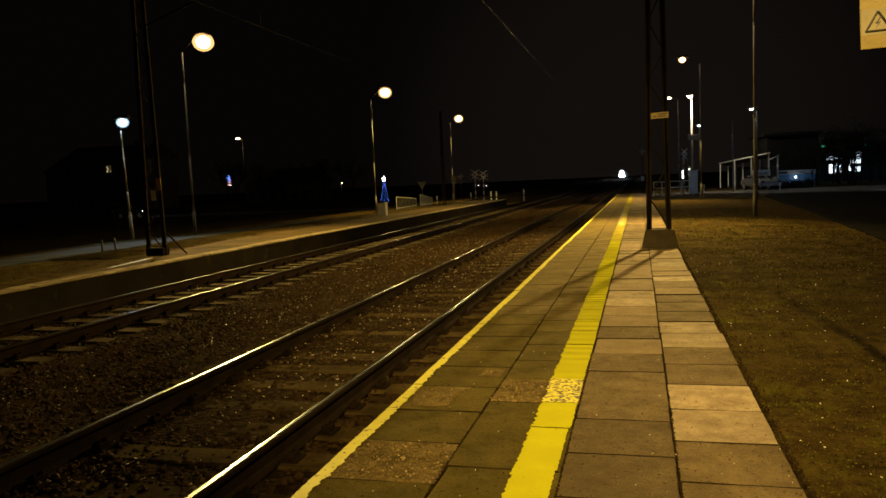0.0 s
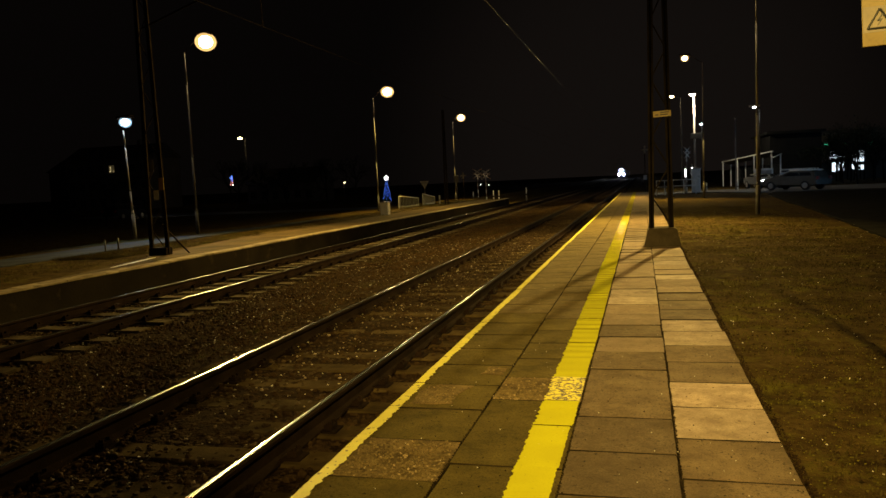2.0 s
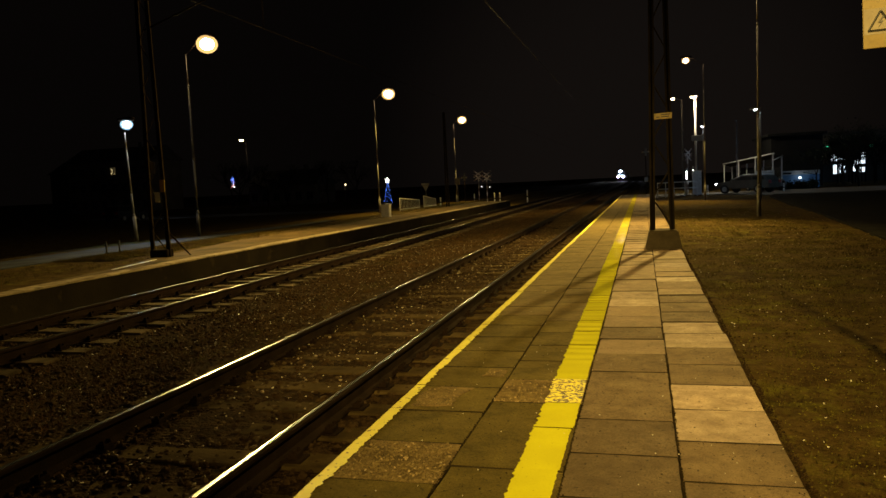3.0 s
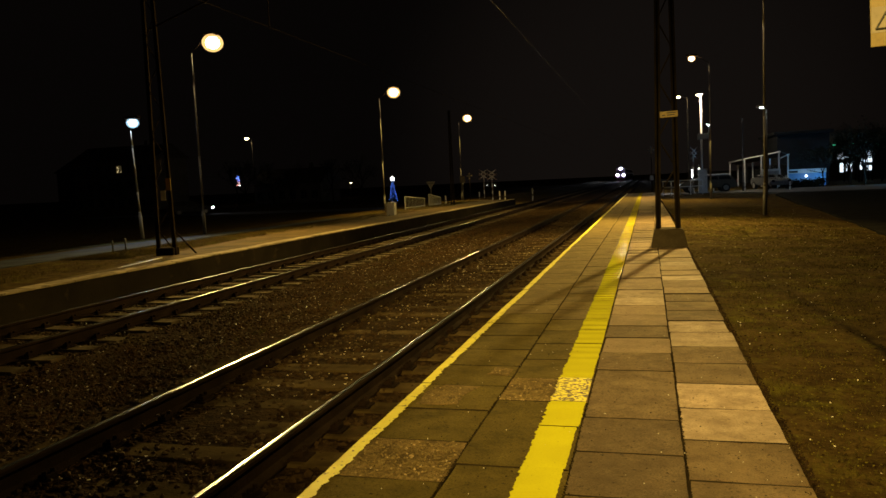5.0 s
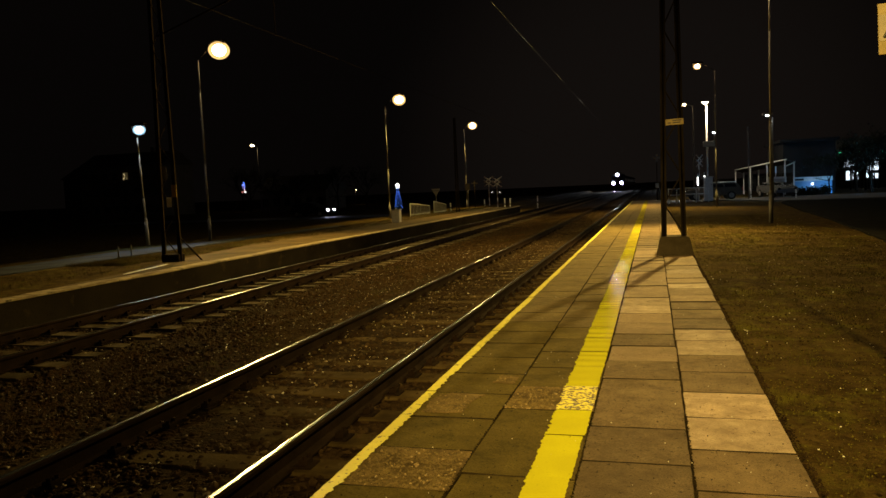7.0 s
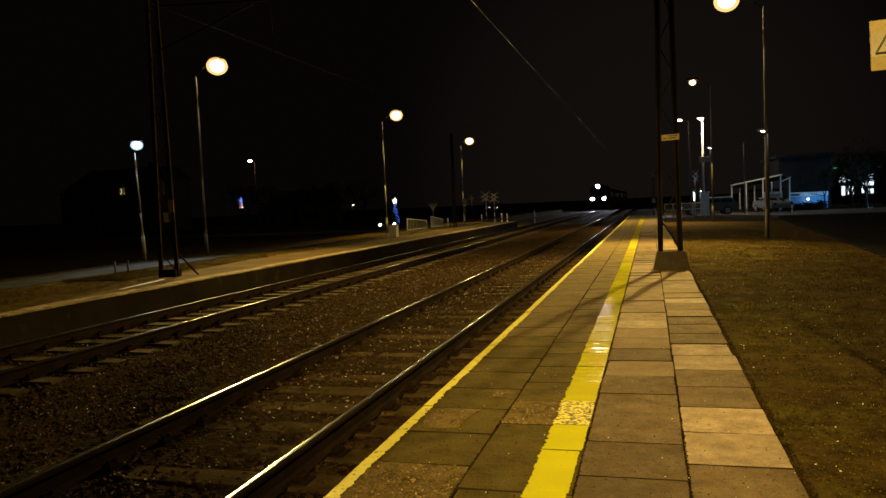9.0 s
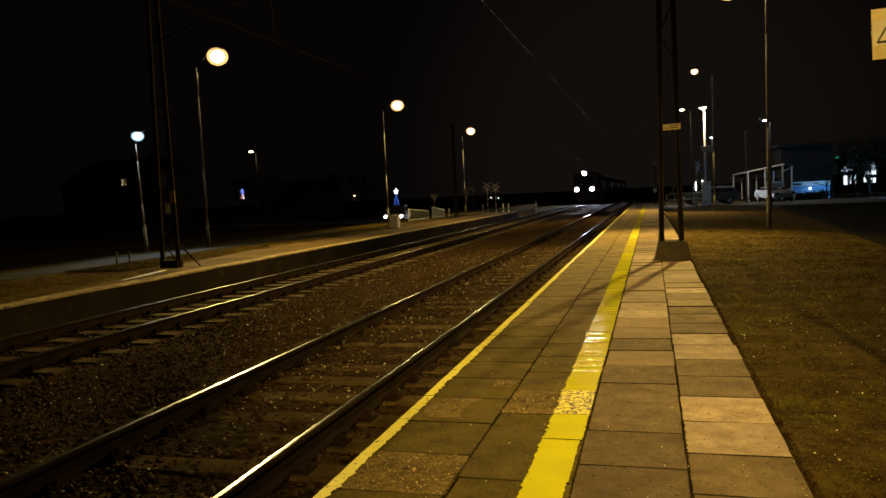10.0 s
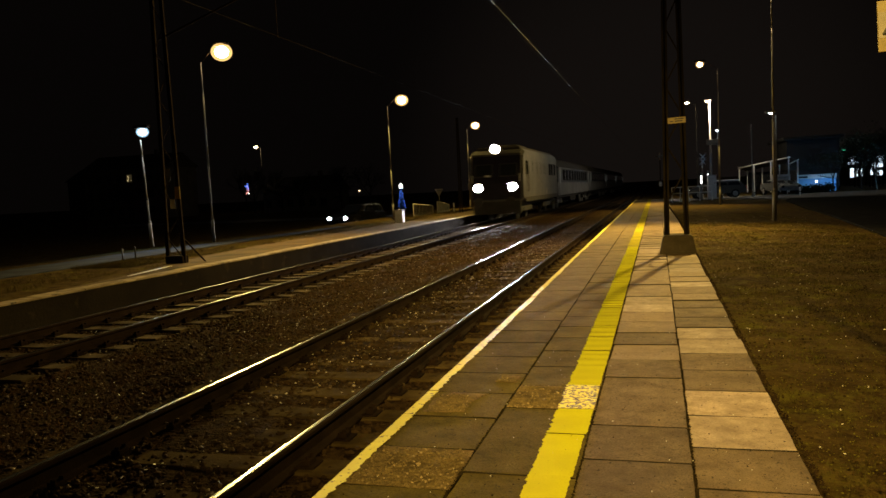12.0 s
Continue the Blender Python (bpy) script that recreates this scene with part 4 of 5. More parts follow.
# ---- cars ----
def car(name, label, paint, roof_rails=False, heads=None, estate=True, low=1.0):
    """A car whose nose points along +x, about 4.4 m long, on its wheels at z = 0."""
    c = thing(name, label, "car")
    bm = bmesh.new()
    lower = [(-2.2, 0.35), (-2.22, 0.75), (-2.1, 0.95), (0.95, 0.95), (1.9, 0.82), (2.18, 0.66), (2.2, 0.35)]
    prism(bm, lower, -0.86, 0.86, "y")
    bmesh.ops.bevel(bm, geom=list(bm.edges), offset=0.06, segments=2, affect="EDGES")
    body = part("body", bm, paint, c)
    bm = bmesh.new()
    roof = [(-2.08, 0.93), (-1.85 if estate else -1.3, 1.42), (-1.5, 1.5), (-0.1, 1.5), (0.2, 1.44), (1.0, 0.93)]
    fs = prism(bm, roof, -0.78, 0.78, "y")
    for v in bm.verts:
        if v.co.z > 1.3:
            v.co.y *= 0.84
            v.co.z *= low
    bmesh.ops.bevel(bm, geom=list(bm.edges), offset=0.05, segments=2, affect="EDGES")
    cabin = part("cabin", bm, paint, c)
    for s in (-1, 1):
        for a, b in ((-1.75, -0.85), (-0.8, 0.0)):
            bm = bmesh.new()
            prism(bm, [(a, 0.98), (a + 0.12, 1.38 * low), (b - 0.02, 1.38 * low), (b + (0.45 if b == 0.0 else 0), 0.98)], s * 0.73, s * 0.79, "y")
            part("side_window", bm, M_GLASS, cabin, "dark glass")
        if roof_rails:
            # rails thick and white: the roofline's glint is put into shape and colour
            bm = bmesh.new()
            rod(bm, (-1.7, s * 0.6, 1.5 * low + 0.04), (0.0, s * 0.6, 1.5 * low + 0.04), 0.05, n=8)
            rod(bm, (0.0, s * 0.6, 1.5 * low + 0.04), (0.95, s * 0.72, 0.97), 0.02, n=8)
            part("roof_rail", bm, M_WHITE, c, "bright roof rail")
        bm = bmesh.new()
        rod(bm, (2.14, s * 0.62, 0.67), (2.2, s * 0.62, 0.67), 0.1, n=16)
        hl = part("headlight", bm, heads or M_GLASS, body)
        # tubes added round the bluish headlights to narrow their beams
        if heads is M_BLUEHEAD:
            bm = bmesh.new()
            tube(bm, (2.1, s * 0.62, 0.67), (2.32, s * 0.62, 0.67), 0.125, 0.108, 16)
            part("headlight_rim", bm, paint, hl)
        bm = bmesh.new()
        box(bm, -2.24, -2.15, s * 0.68 - 0.12, s * 0.68 + 0.12, 0.7, 0.92, 0.02)
        part("tail_light", bm, M_RED, body)
        for x in (-1.35, 1.35):
            bm = bmesh.new()
            rod(bm, (x, s * 0.68, 0.32), (x, s * 0.89, 0.32), 0.32, n=24)
            wh = part("wheel", bm, M_RUBBER, c)
            bm = bmesh.new()
            rod(bm, (x, s * 0.885, 0.32), (x, s * 0.9, 0.32), 0.2, n=16)
            part("rim", bm, M_GREY, wh)
        bm = bmesh.new()
        box(bm, 0.62, 0.78, s * 0.86, s * 1.0, 0.95, 1.08, 0.03)
        part("wing_mirror", bm, paint, c)
    bm = bmesh.new()
    prism(bm, [(0.23, 1.42 * low), (0.97, 0.96), (1.0, 0.96), (0.26, 1.44 * low)], -0.62, 0.62, "y")
    part("windscreen", bm, M_GLASS, cabin, "dark glass")
    return c


estate_car = car("estate_car", "beige estate car with whitened roof rails and lit headlights", M_CARDARK, True, M_CARHEAD, low=0.88)
street_car = car("hatchback_car", "dark car with lit headlights on the street", M_CARNIGHT, False, M_CARHEAD)
white_car = car("parked_car", "silver parked car before the shelter", M_CARWHITE, estate=False, low=0.8)
white_car.matrix_basis = pose(9.6, 65.4, -0.29, 0, 0, -78)
# added car, out of view, only there to light the hoarding from 4.6 s on
helper_car = car("dark_car", "unseen added car whose bluish headlights light the wall panel", M_CARNIGHT, False, M_BLUEHEAD)

# ---- opposite platform: bin, fences, posts, crossing signs ----
def litter_bin():
    b = thing("litter_bin", "grey concrete litter bin at the back of the platform", "litter bin", pose(-12.26, 34.8, -0.075))
    bm = bmesh.new()
    box(bm, -0.2, 0.2, -0.19, 0.19, 0, 0.6, 0.03)
    body = part("body", bm, M_PALE, b)
    bm = bmesh.new()
    box(bm, -0.22, 0.22, -0.21, 0.21, 0.6, 0.65, 0.015)
    part("rim", bm, M_GREY, b)
    bm = bmesh.new()
    box(bm, -0.15, 0.15, -0.14, 0.14, 0.645, 0.662, 0.005)
    part("liner", bm, M_BLACK, b)


litter_bin()


def bar_fence(p, q, h0, h1, z0, bars, label):
    f = thing("fence", label, "fence", pose(p[0], p[1], z0), "white railings by the crossing")
    d = Vector((q[0] - p[0], q[1] - p[1], 0))
    for i in range(bars + 1):
        k = i / bars
        bm = bmesh.new()
        rod(bm, d * k, d * k + Vector((0, 0, h0 + (h1 - h0) * k)), 0.03 if i in (0, bars) else 0.016, n=6)
        part("post" if i in (0, bars) else "bar", bm, M_WHITE, f)
    for k, name in ((1.0, "top_rail"), (0.2, "bottom_rail")):
        bm = bmesh.new()
        rod(bm, (0, 0, h0 * k), d + Vector((0, 0, h1 * k)), 0.026, n=8)
        part(name, bm, M_WHITE, f)
    return f


bar_fence((-14.25, 43.0), (-14.65, 48.4), 0.85, 0.6, -0.16, 14, "grey-white barred railing beside the platform steps")
bar_fence((-14.40, 48.6), (-14.62, 52.4), 0.90, 0.6, -0.2, 22, "dense grey-white barred railing beside the platform steps")


def yield_sign():
    s = thing("yield_sign", "grey back of an inverted triangle traffic sign", "traffic sign", pose(-14.8, 50.6, -0.2))
    bm = bmesh.new()
    rod(bm, (0, 0, 0), (0, 0, 1.75), 0.03, n=10)
    part("post", bm, M_STEEL, s)
    bm = bmesh.new()
    prism(bm, [(-0.32, 1.75), (0.32, 1.75), (0, 1.2)], -0.035, -0.02, "y")
    pl = part("plate", bm, M_GREY, s, "grey back of the plate")
    bm = bmesh.new()
    box(bm, -0.2, 0.2, -0.05, -0.036, 1.6, 1.65, 0.003)
    part("clamp", bm, M_STEEL, pl)


yield_sign()
lattice_mast(-12.5, 47.8, -0.075, 0.17, "slender grey catenary mast near the platform end", height=6.2, foundation=False, metal=M_MASTGREY)


def crossing_cross(x, y, z, height, arm, label, double=True, heading=0, lights=()):
    c = thing("crossing_sign", label, "railway sign", pose(x, y, z, 0, 0, heading), "level crossing crosses")
    n = 8
    for i in range(n):
        bm = bmesh.new()
        rod(bm, (0, 0, height * i / n), (0, 0, height * (i + 1) / n), 0.05, n=10)
        part("post_band", bm, M_FADED if i % 2 else M_PALE, c)
    for zc in ((height + 0.05, height - 0.3) if double else (height,)):
        for a in (33, -33):
            bm = bmesh.new()
            box(bm, -arm, arm, -0.075, -0.06, -0.045, 0.045, 0.004, Matrix.Translation((0, 0.003 if a > 0 else -0.014, zc)) @ pose(0, 0, 0, 0, a, 0))
            ar = part("cross_arm", bm, M_PALE, c)
            for s in (-1, 1):
                bm = bmesh.new()
                box(bm, s * arm * 0.78 - 0.1, s * arm * 0.78 + 0.1, -0.08, -0.076, -0.04, 0.04, 0, Matrix.Translation((0, 0.003 if a > 0 else -0.014, zc)) @ pose(0, 0, 0, 0, a, 0))
                part("red_tip", bm, M_FADED, ar)
    for lx, lz in lights:
        bm = bmesh.new()
        box(bm, lx - 0.16, lx + 0.16, -0.1, 0.1, lz - 0.16, lz + 0.16, 0.03)
        hd = part("signal_head", bm, M_BLACK, c)
        bm = bmesh.new()
        rod(bm, (lx, -0.1, lz), (lx, -0.13, lz), 0.03, n=12)
        part("signal_lens", bm, M_WHITELIGHT, hd, "small lit lens")
    return c


crossing_cross(-14.73, 68.0, -0.4, 2.6, 0.52, "red and white level crossing cross on a banded post", lights=((0.3, 1.45),))
crossing_cross(-13.75, 67.0, -0.4, 2.5, 0.5, "red and white level crossing cross on a banded post", lights=((0.25, 1.4),), heading=12)


def marker_post(x, y, z, h, label):
    p = thing("marker_post", label, "marker post", pose(x, y, z), "white marker posts")
    for a, b, m in ((0, 0.4, M_WHITE), (0.4, 0.52, M_BLACK), (0.52, 0.8, M_WHITE), (0.8, 1, M_WHITE)):
        bm = bmesh.new()
        rod(bm, (0, 0, h * a), (0, 0, h * b), 0.055, n=10)
        part("band", bm, m, p)


for x, y, z, h in ((-12.5, 64, -0.45, 0.95), (-11.95, 63.6, -0.45, 0.95), (-9.93, 66, -0.5, 1.1), (-13.6, 50, -0.12, 0.65), (-14.75, 66.0, -0.45, 0.9)):
    marker_post(x, y, z, h, "white marker post with a dark band")
for x, y in ((5.27, 66.15), (7.37, 63.1), (10.2, 60.48)):
    marker_post(x, y, -0.27, 0.62, "white reflective marker post at the roadside")


def signboard(x, y, z, w, h, label, material):
    s = thing("signboard", label, "sign", pose(x, y, z))
    bm = bmesh.new()
    rod(bm, (0, 0.06, 0), (0, 0.06, 2.3), 0.03, n=8)
    part("post", bm, M_STEEL, s)
    bm = bmesh.new()
    box(bm, -w / 2, w / 2, 0, 0.02, 2.3 - h, 2.3, 0.004)
    part("plate", bm, material, s)


signboard(-15.05, 61.0, -0.4, 0.42, 0.55, "small pale signboard on a post by the lamp", M_GREY)


def plus_sign(x, y, z, h, arm, label):
    s = thing("plus_sign", label, "railway sign", pose(x, y, z))
    bm = bmesh.new()
    rod(bm, (0, 0, 0), (0, 0, h), 0.035, n=8)
    part("post", bm, M_MAST, s)
    for a in (0, 90):
        bm = bmesh.new()
        box(bm, -arm, arm, -0.06, -0.045, -0.06, 0.06, 0.003, Matrix.Translation((0, -0.004 if a else 0, h)) @ pose(0, 0, 0, 0, a, 0))
        part("arm", bm, M_GREY, s)
    return s


plus_sign(-14.55, 61.5, -0.4, 2.3, 0.26, "small grey cross-shaped railway sign on a post")
plus = plus_sign(0.28, 60, -0.05, 3.25, 0.28, "grey cross-shaped railway sign on a dark post")
bm = bmesh.new()
box(bm, -0.13, 0.13, -0.07, -0.04, 0.95, 1.3, 0.005)
part("plate", bm, M_WHITE, plus, "small white plate")


def bollard(x, y):
    b = thing("bollard", "short dark bollard beside the footpath", "bollard", pose(x, y, -0.14), "path bollards")
    bm = bmesh.new()
    rod(bm, (0, 0, 0), (0, 0, 0.34), 0.022, n=10)
    part("shaft", bm, M_BLACK, b)
    bm = bmesh.new()
    rod(bm, (0, 0, 0.34), (0, 0, 0.37), 0.028, 0.016, n=10)
    part("cap", bm, M_BLACK, b)


bollard(-14.55, 17.6)
bollard(-14.6, 18.2)


# ---- light-strung tree and figure ----
def light_tree():
    t = thing("christmas_tree", "conical fir strung with blue fairy lights and a white star", "christmas tree", pose(-24.4, 70, -0.6))
    bm = bmesh.new()
    rod(bm, (0, 0, 0), (0, 0, 2.5), 0.04, 0.01, n=8)
    part("trunk", bm, M_BARK, t)
    bm = bmesh.new()
    for k in range(700):
        h = random.random() ** 1.3
        z = 0.35 + 2.15 * h
        r = 0.38 * (1 - h) + 0.04
        a = random.random() * math.tau
        p = Vector((0.25 * r * math.cos(a), 0.25 * r * math.sin(a), z + 0.05))
        q = Vector((r * math.cos(a), r * math.sin(a), z - 0.08 + random.uniform(-0.05, 0.05)))
        rod(bm, p, q, 0.028, 0.008, n=4, caps=False)
    part("needles", bm, M_FIR, t)["kind"] = "stuff"
    bm = bmesh.new()
    for k in range(46):
        h = (k + random.random()) / 46
        a = k * 2.4
        r = 0.38 * (1 - h) + 0.05
        bmesh.ops.create_icosphere(bm, subdivisions=1, radius=0.024, matrix=Matrix.Translation((r * math.cos(a), r * math.sin(a), 0.5 + 1.95 * h)))
    part("fairy_lights", bm, M_BLUELED, t, "blue fairy lights")["kind"] = "stuff"
    bm = bmesh.new()
    prism(bm, [((0.27 if i % 2 == 0 else 0.11) * math.sin(i * math.pi / 5), 2.68 + (0.3 if i % 2 == 0 else 0.12) * math.cos(i * math.pi / 5)) for i in range(10)], -0.02, 0.02, "y")
    part("star", bm, M_WHITELED, t, "glowing white star")


light_tree()


def light_figure():
    f = thing("light_figure", "blue and pink light decoration hung on a street post", "light decoration", pose(-65.1, 110, -0.8))
    bm = bmesh.new()
    rod(bm, (-0.5, 0, 0), (-0.5, 0, 6.5), 0.08, n=8)
    part("post", bm, M_MAST, f)
    for mat_led, cz, cx, sp, count in ((M_BLUELED, 4.6, 0.0, 0.33, 22), (M_WHITELED, 3.5, 0.1, 0.24, 7), (M_REDLED, 3.9, -0.1, 0.34, 12)):
        bm = bmesh.new()
        for k in range(count):
            bmesh.ops.create_icosphere(bm, subdivisions=1, radius=0.045, matrix=Matrix.Translation((cx + random.gauss(0, sp * 0.6), -0.1, cz + random.gauss(0, sp))))
        part("fairy_lights", bm, mat_led, f)["kind"] = "stuff"
    bm = bmesh.new()
    rod(bm, (-0.5, 0, 4.9), (0.3, 0, 4.9), 0.03, n=6)
    part("hanger", bm, M_MAST, f)


light_figure()


# ---- far houses behind the street ----
def house(x, y, z, w, d, h, lit, label, cols, floors, far=False):
    hs = thing("house", label, "house", pose(x, y, z))
    bm = bmesh.new()
    box(bm, -w / 2, w / 2, 0, d, 0, h)
    wall = part("wall", bm, M_HOUSE, hs)
    bm = bmesh.new()
    prism(bm, [(-0.5, h), (d / 2, h + 2.6), (d + 0.5, h)], -w / 2 - 0.4, w / 2 + 0.4, "x")
    roof = part("roof", bm, M_ROOF, hs)
    bm = bmesh.new()
    box(bm, w * 0.2, w * 0.2 + 0.7, d / 2 - 0.3, d / 2 + 0.3, h + 1.6, h + 3.4, 0.03)
    part("chimney", bm, M_HOUSE, roof)
    for f in range(floors):
        for c in range(cols):
            cx, cz = -w / 2 + w * (c + 0.5) / cols, 0.9 + f * (h - 0.4) / floors
            bm = bmesh.new()
            box(bm, cx - 0.62, cx + 0.62, -0.05, 0.04, cz - 0.08, cz + 1.38, 0.01)
            fr = part("window", bm, M_HOUSE, hs)
            for a, b in ((-0.54, -0.03), (0.03, 0.54)):
                bm = bmesh.new()
                box(bm, cx + a, cx + b, -0.075, -0.051, cz, cz + 1.3, 0.004)
                part("pane", bm, M_WINWARM if (c, f) in lit and not far else M_GLASS, fr)
                if (c, f) in lit:
                    for u, v, r in lit[(c, f)]:
                        if (u < 0) == (a < 0):
                            bm = bmesh.new()
                            ball(bm, (cx + u, -0.1, cz + v), r, 8, 6)
                            part("window_candle", bm, M_CANDLE, fr, "small warm light in the window")



house(-90.1, 111, -0.9, 17, 9, 9.0, {(4, 2): [(-0.3, 0.25, 0.09), (-0.15, 0.5, 0.07), (-0.12, 0.75, 0.07), (-0.2, 1.0, 0.08), (0.35, 0.25, 0.07)]}, "dark three-storey house with one warm lit window", 8, 3)
house(-110.0, 128, -0.9, 16, 9, 8.0, {(3, 2): [(-0.4, 1.0, 0.16), (0.25, 0.7, 0.18)]}, "dark house far behind the street with a lit window", 7, 3, True)
house(-57.5, 112, -0.9, 12, 8, 3.4, {}, "low dark house behind the street", 6, 1)


def far_lamp(x, y, z, height, arm, r, label, material, pole_r=0.06, pole_m=None):
    lamp = thing("street_lamp", label, "street lamp", pose(x, y, z), "distant street lamps")
    bm = bmesh.new()
    rod(bm, (0, 0, 0), (0, 0, height - 0.1), pole_r, pole_r * 0.7, n=12)
    part("pole", bm, pole_m or M_STEEL, lamp)
    bm = bmesh.new()
    rod(bm, (0, 0, height - 0.15), (arm, 0, height + 0.1), 0.03, n=8)
    part("arm", bm, M_STEEL, lamp)
    bm = bmesh.new()
    box(bm, arm - 0.3, arm + 0.3, -0.14, 0.14, height + 0.05, height + 0.17, 0.03)
    part("housing", bm, M_GREY, lamp)
    bm = bmesh.new()
    ball(bm, (arm, 0, height + 0.03), r, 12, 8, 0.45)
    part("bowl", bm, material, lamp, "glowing lamp bowl")
    return lamp


M_CONCRETEPOLE = surf("pale concrete pole", (0.45, 0.42, 0.37), (0.36, 0.33, 0.29), 0.85, scale=2, fine=20, bump=0.2)
concrete_lamp = far_lamp(4.62, 70, -0.29, 8.3, -0.12, 0.18, "pale concrete lamp post with a sodium lamp", M_LAMPSMALL, 0.105, M_CONCRETEPOLE)
bm = bmesh.new()
box(bm, -0.35, 0.6, -0.3, -0.1, 4.5, 5.0, 0.03)
part("switch_box", bm, M_BLACK, concrete_lamp, "dark switch box")
far_lamp(4.6, 92, -0.3, 10.4, -1.0, 0.25, "distant street lamp with sodium light", M_LAMPSMALL, 0.09)
far_lamp(7.12, 50, -0.28, 5.38, -0.28, 0.11, "distant street lamp with cool white light", M_COOLLAMP)
far_lamp(6.9, 92, -0.3, 7.0, -0.05, 0.15, "distant street lamp with cool white light", M_COOLLAMP, 0.05)
far_lamp(-68.0, 120, -0.9, 11.8, -0.9, 0.36, "distant street lamp with sodium light", M_LAMPSMALL, 0.08)
# lamp on a post added where a small far window is lit
far_lamp(-62.0, 150, -0.9, 3.3, 0.2, 0.14, "small distant light in place of a lit window", M_LAMPSMALL, 0.05)
data = bpy.data.lights.new("street_light", "POINT")
data.color, data.energy, data.shadow_soft_size = (1.0, 0.84, 0.55), SODIUM_WATTS * 0.9, 0.12
new("street_light", data).matrix_basis = pose(4.5, 69.4, 7.6)
data = bpy.data.lights.new("street_light", "SPOT")
data.color, data.energy, data.shadow_soft_size = COOL, COOL_WATTS * 0.6, 0.1
data.spot_size, data.spot_blend = radians(110), 1.0
new("street_light", data).matrix_basis = look((6.8, 50, 4.85), (9.2, 63, 0.6))


def pole_only(x, y, z, h, r, label):
    p = thing("post", label, "post", pose(x, y, z))
    bm = bmesh.new()
    rod(bm, (0, 0, 0), (0, 0, h), r, r * 0.7, n=10)
    part("shaft", bm, M_STEEL, p)
    bm = bmesh.new()
    rod(bm, (0, 0, h), (0, 0, h + 0.06), r * 0.9, n=10)
    part("cap", bm, M_GREY, p)


pole_only(7.1, 62, -0.29, 5.5, 0.045, "slender steel flag post in the yard")

# ---- level crossing at the right: cross, signals, cabinet, railing ----
crossing_cross(3.46, 62, -0.27, 3.25, 0.5, "level crossing cross on a banded post beside the road", heading=52)


def white_signal(x, z0, z1):
    s = thing("crossing_signal", "lit white crossing signal on a post", "signal", pose(x, 61.9, -0.27), "crossing signals")
    bm = bmesh.new()
    rod(bm, (0, 0.05, 0), (0, 0.05, z1 + 0.25), 0.05, n=10)
    part("post", bm, M_GREY, s)
    bm = bmesh.new()
    box(bm, -0.17, 0.17, -0.1, 0.02, z0 - 0.08, z1 + 0.1, 0.03)
    hd = part("head", bm, M_BLACK, s)
    bm = bmesh.new()
    box(bm, -0.045, 0.045, -0.13, -0.1, z0, z1, 0.015)
    part("lens", bm, M_WHITELIGHT, hd, "glowing white lens")


white_signal(3.36, 1.2, 1.85)
white_signal(3.86, 1.45, 1.95)


def cabinet():
    c = thing("relay_cabinet", "grey steel relay cabinet beside the crossing", "cabinet", pose(4.08, 61, -0.27))
    bm = bmesh.new()
    box(bm, -0.32, 0.32, -0.25, 0.25, 0, 1.78, 0.02)
    part("body", bm, M_PALE, c)
    bm = bmesh.new()
    box(bm, -0.37, 0.37, -0.3, 0.3, 1.78, 1.86, 0.02)
    part("lid", bm, M_GREY, c)
    bm = bmesh.new()
    box(bm, -0.28, 0.28, -0.265, -0.25, 0.7, 1.7, 0.005)
    dr = part("door", bm, M_PALE, c)
    bm = bmesh.new()
    box(bm, 0.19, 0.22, -0.29, -0.265, 1.15, 1.3, 0.005)
    part("handle", bm, M_BLACK, dr)


cabinet()


def tube_railing(x0, x1, y, label):
    r = thing("railing", label, "railing", pose(x0, y, -0.17), "white tube railings")
    w = x1 - x0
    for x in (0, w / 2, w):
        bm = bmesh.new()
        rod(bm, (x, 0, -0.14), (x, 0, 0.98), 0.035, n=10)
        part("post", bm, M_WHITE, r)
    for z, name in ((0.95, "top_rail"), (0.5, "middle_rail")):
        bm = bmesh.new()
        rod(bm, (0, 0, z), (w, 0, z), 0.035, n=10)
        part(name, bm, M_WHITE, r)


tube_railing(1.05, 2.2, 57.0, "white tube railing at the platform end")
tube_railing(2.2, 3.9, 58.4, "white tube railing beside the crossing")


